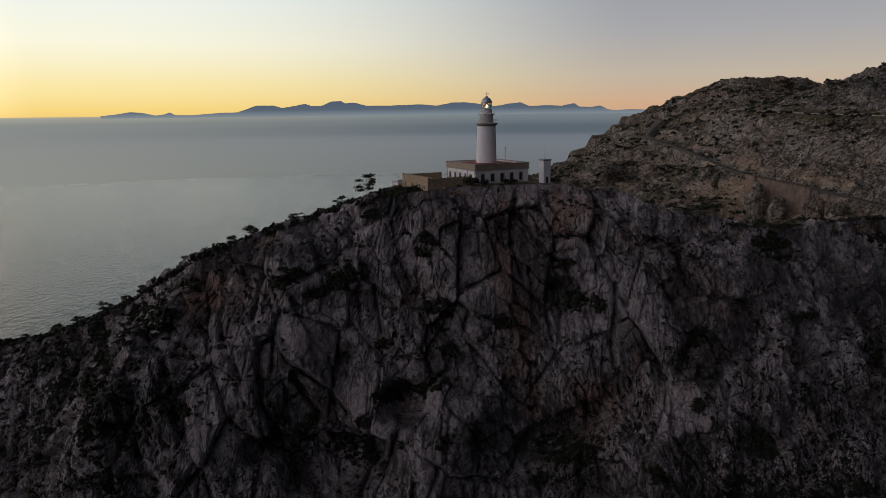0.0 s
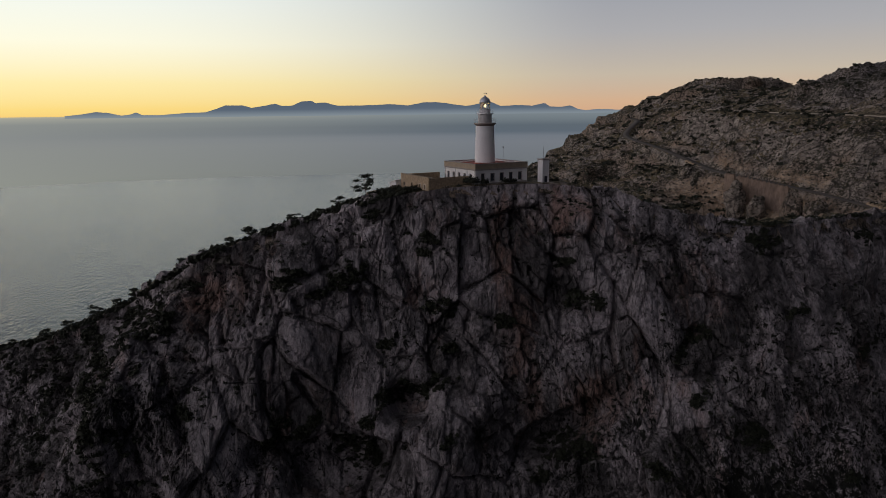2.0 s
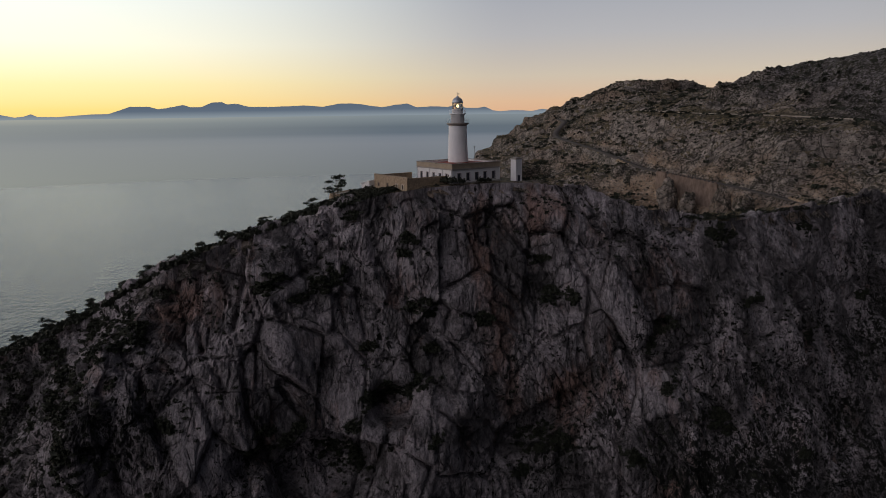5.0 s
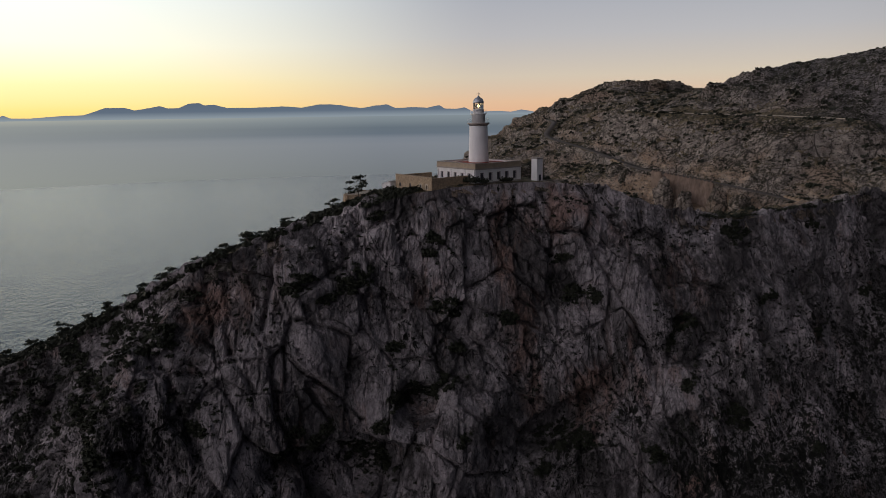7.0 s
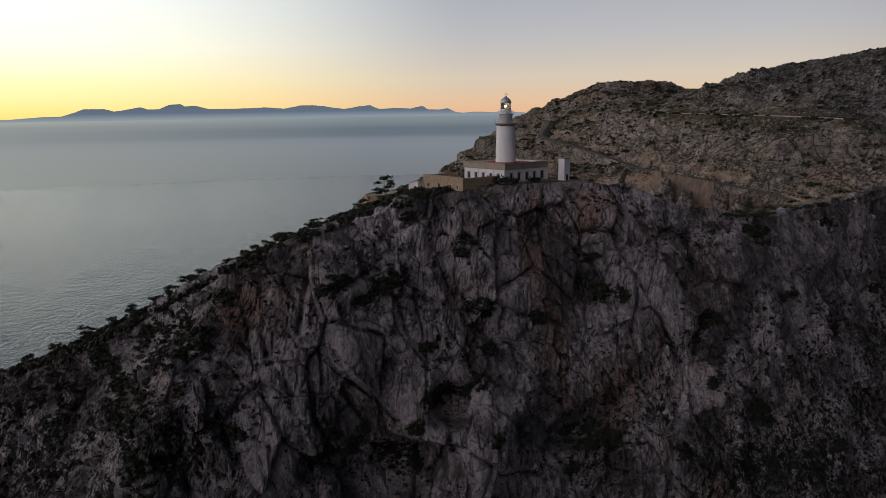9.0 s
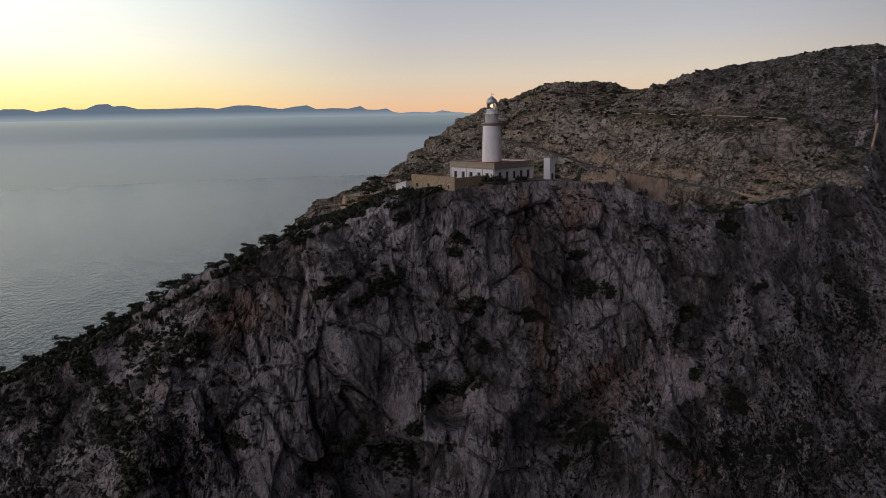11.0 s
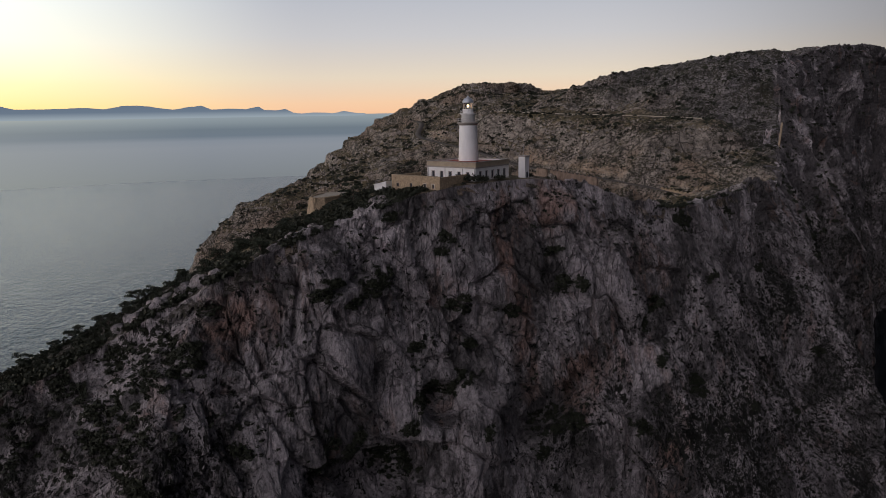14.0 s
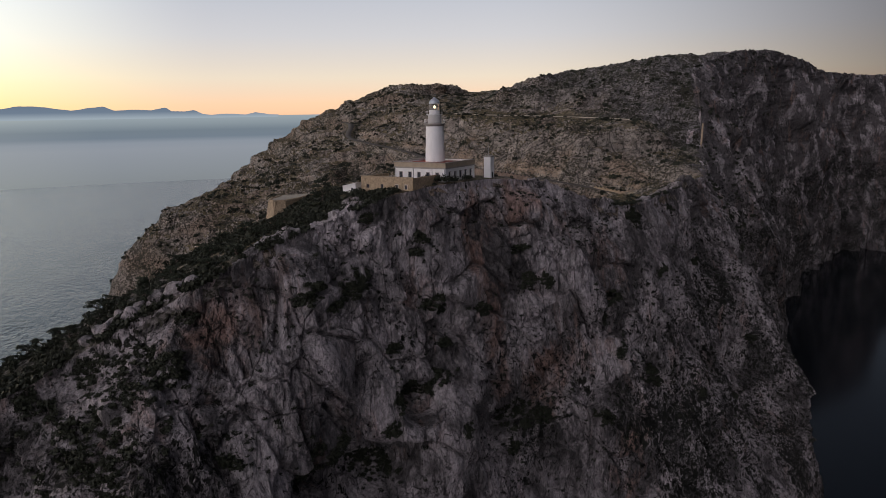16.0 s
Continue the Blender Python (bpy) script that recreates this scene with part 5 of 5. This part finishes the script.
def pine(x, y, height, spread_, lean, seed, label):
    """A small wind-bent pine: tapered leaning trunk, a few limbs, flat-topped needle clumps with gaps."""
    r = random.Random(seed)
    z = float(land_z(np.array([float(x)]), np.array([float(y)]))[0])
    t = thing("pine_tree", pose(x, y, z - 0.15), label, "tree", "pines along the ridge")
    wood = bmesh.new()
    pts = [Vector((0, 0, 0))]
    for k in range(1, 6):
        pts.append(Vector((lean * height * 0.35 * (k / 5) ** 1.5 + r.uniform(-0.08, 0.08), r.uniform(-0.12, 0.12), height * 0.8 * k / 5)))
    for k in range(5):
        rod(wood, pts[k], pts[k + 1], 0.13 * (1 - 0.15 * k), 0.13 * (1 - 0.15 * (k + 1)), 6)
    tips = [pts[-1] + Vector((0, 0, 0.1 * height))]
    for k in range(10):
        base = pts[k % 5].lerp(pts[1 + k % 5], r.random())
        a = r.uniform(0, 6.28)
        tip = base + Vector((math.cos(a) * spread_ * r.uniform(0.5, 1.0) + lean * 0.4, math.sin(a) * spread_ * r.uniform(0.5, 1.0), height * r.uniform(0.08, 0.3)))
        rod(wood, base, tip, 0.05, 0.02, 5)
        tips.append(tip)
    part("trunk", wood, BARK, t)
    blocks = []
    for k, tip in enumerate(tips):
        size = spread_ * r.uniform(0.5, 0.9)
        blocks.append(leaf_cloud(130, 0.5, 0.13, seed * 11 + k).reshape(-1, 3) * size + np.array(tip))
    verts = np.concatenate(blocks)
    crown = fast_mesh("crown", verts, np.arange(len(verts)).reshape(-1, 4), PINE, smooth=False)
    crown.parent = t
    return t


TREES = [(-19.5, 181, 6.6, 2.3, -0.25), (-26, 178, 3.6, 1.5, -0.4), (-31, 176.5, 2.8, 1.4, -0.5), (-37, 176, 3.0, 1.5, -0.4), (-46, 165, 3.8, 1.7, -0.4), (-51, 168, 2.8, 1.5, -0.4), (-57, 167, 3.2, 1.6, -0.4),
         (-63, 172, 3.6, 1.7, -0.5), (-66, 178, 3.2, 1.6, -0.3), (-72, 181, 3.8, 1.8, -0.5), (-77, 186, 3.4, 1.7, -0.4), (-82, 187, 3.8, 1.8, -0.4), (-88, 188, 3.2, 1.6, -0.3), (-94, 189, 3.6, 1.7, -0.5), (-101, 187, 2.8, 1.5, -0.4),
         (-108, 188, 2.8, 1.5, -0.3)]
TREES += [(-70, 194, 4.0, 1.9, -0.3), (-78, 197, 3.6, 1.7, -0.4), (-60, 197, 4.2, 1.9, -0.3), (-50, 205, 4.2, 1.9, -0.3), (-44, 200, 4.0, 1.8, -0.2), (-38, 206, 4.2, 1.9, -0.3), (-31, 208, 4.0, 1.8, -0.2), (-55, 186, 3.2, 1.6, -0.4),
          (-46, 186, 3.6, 1.7, -0.3), (-85, 196, 3.2, 1.6, -0.3), (-116, 187, 2.6, 1.4, -0.3), (-66, 205, 4.0, 1.8, -0.3)]
for k, (x, y, h, w, ln) in enumerate(TREES):
    pine(x, y, h if k == 0 else 0.78 * h, w, ln, k + 1, "lone wind-bent pine beside the outbuilding" if k == 0 else "small wind-bent dark green pine on the rocky ridge")


def shrub(x, y, r_, seed, label="rounded dark bush against the white house"):
    z = float(land_z(np.array([float(x)]), np.array([float(y)]))[0])
    t = thing("bush", pose(x, y, z), label, "bush", "bushes by the house" if y < 300 else "bushes on the crest")
    stem = bmesh.new()
    for k in range(5):
        a = 1.26 * k + seed
        rod(stem, (0, 0, -0.2), (0.5 * r_ * math.cos(a), 0.5 * r_ * math.sin(a), 0.7 * r_), 0.04, 0.015, 5)
    part("stems", stem, BARK, t)
    verts = np.concatenate([leaf_cloud(220, 0.85, 0.12, seed * 3 + j).reshape(-1, 3) * r_ * (1 - 0.2 * j) + [0.25 * j * r_, 0, 0.35 * r_] for j in range(2)])
    crown = fast_mesh("crown", verts, np.arange(len(verts)).reshape(-1, 4), SCRUB, smooth=False)
    crown.parent = t


for k, (a, b, r_) in enumerate(((-1.3, 2.0, 2.0), (-1.5, 4.3, 1.9), (-1.4, 6.4, 1.5), (-1.1, -0.9, 2.1), (1.4, -1.6, 1.6), (7.8, -1.2, 1.3), (10.2, -1.2, 1.1), (9.0, -1.4, 1.0), (20.5, -2.2, 0.8), (23.0, -1.5, 0.7))):
    w_ = HOUSE @ Vector((a, b, 0))
    shrub(w_.x, w_.y, r_, k + 3)


for k, (x, y, r_) in enumerate(((299, 600, 2.6), (302, 599, 2.2), (305, 598, 1.8))):
    shrub(x, y, r_, k + 31, "dark round bush in the saddle of the hill crest")


def outcrop(x, y, z, rx, rz, seed, label="ribbed brown crag at the foot of the road wall"):
    """A ribbed crag standing against the foot of the road wall."""
    bm = bmesh.new()
    bmesh.ops.create_icosphere(bm, subdivisions=5, radius=1.0)
    for v_ in bm.verts:
        n = v_.co.normalized()
        p = Vector((n.x * rx, n.y * rx, n.z * rz))
        k = 1 + 0.30 * noise.noise(n * 1.5 + Vector((seed * 3.1, 0, 0))) + 0.16 * noise.noise(Vector((p.x / 1.6, p.y / 1.6, p.z / 5 + seed))) + 0.05 * noise.noise(p * 1.3)
        v_.co = p * k
    ob = part("rock_outcrop", bm, GROUND)
    ob.matrix_world = pose(x, y, z, 0, 0, 31 * seed)
    tagged(ob, label, "rock", "crags below the road" if seed < 9 else "")


for k, (x, y, z, rx, rz) in enumerate(((159.5, 357, 158, 5.0, 9.5), (151.5, 404, 164, 6.0, 8.5), (155.5, 396, 163, 5.0, 8.0), (173.5, 327, 155.5, 5.0, 10.0), (179.5, 317, 155, 5.5, 8.5), (165, 345, 154.5, 4.5, 7.5))):
    outcrop(x, y, z, rx, rz, k + 1)
outcrop(287, 612, 227.5, 8.5, 4.8, 9, "grey rock knob on the crest of the hill")


def boulder(x, y, r_, seed):
    z = float(land_z(np.array([float(x)]), np.array([float(y)]))[0])
    bm = bmesh.new()
    bmesh.ops.create_icosphere(bm, subdivisions=3, radius=r_)
    for v_ in bm.verts:
        n = v_.co.normalized()
        k = 1 + 0.35 * noise.noise(n * 1.3 + Vector((seed * 3.1, 0, 0))) + 0.12 * noise.noise(n * 4 + Vector((0, seed * 2.3, 0)))
        v_.co = Vector((v_.co.x * k * 1.1, v_.co.y * k * 0.9, v_.co.z * k * 0.85))
    ob = part("boulder", bm, ROCK)
    ob.matrix_world = pose(x, y, z + 0.25 * r_, 0, 0, 47 * seed)
    tagged(ob, "rounded grey limestone boulder on the ridge", "boulder", "boulders on the ridge")


for k, (x, y, r_) in enumerate(((-62, 166, 1.8), (-65, 169, 1.5), (-59, 163.5, 2.0), (-67, 166.5, 1.9), (-70, 171, 1.6), (-63.5, 164.5, 1.2), (-72, 169.5, 2.0), (-75, 172, 1.5), (-56, 162, 1.6), (-68, 175, 1.4), (-61, 170, 1.1))):
    boulder(x, y, r_, k + 1)
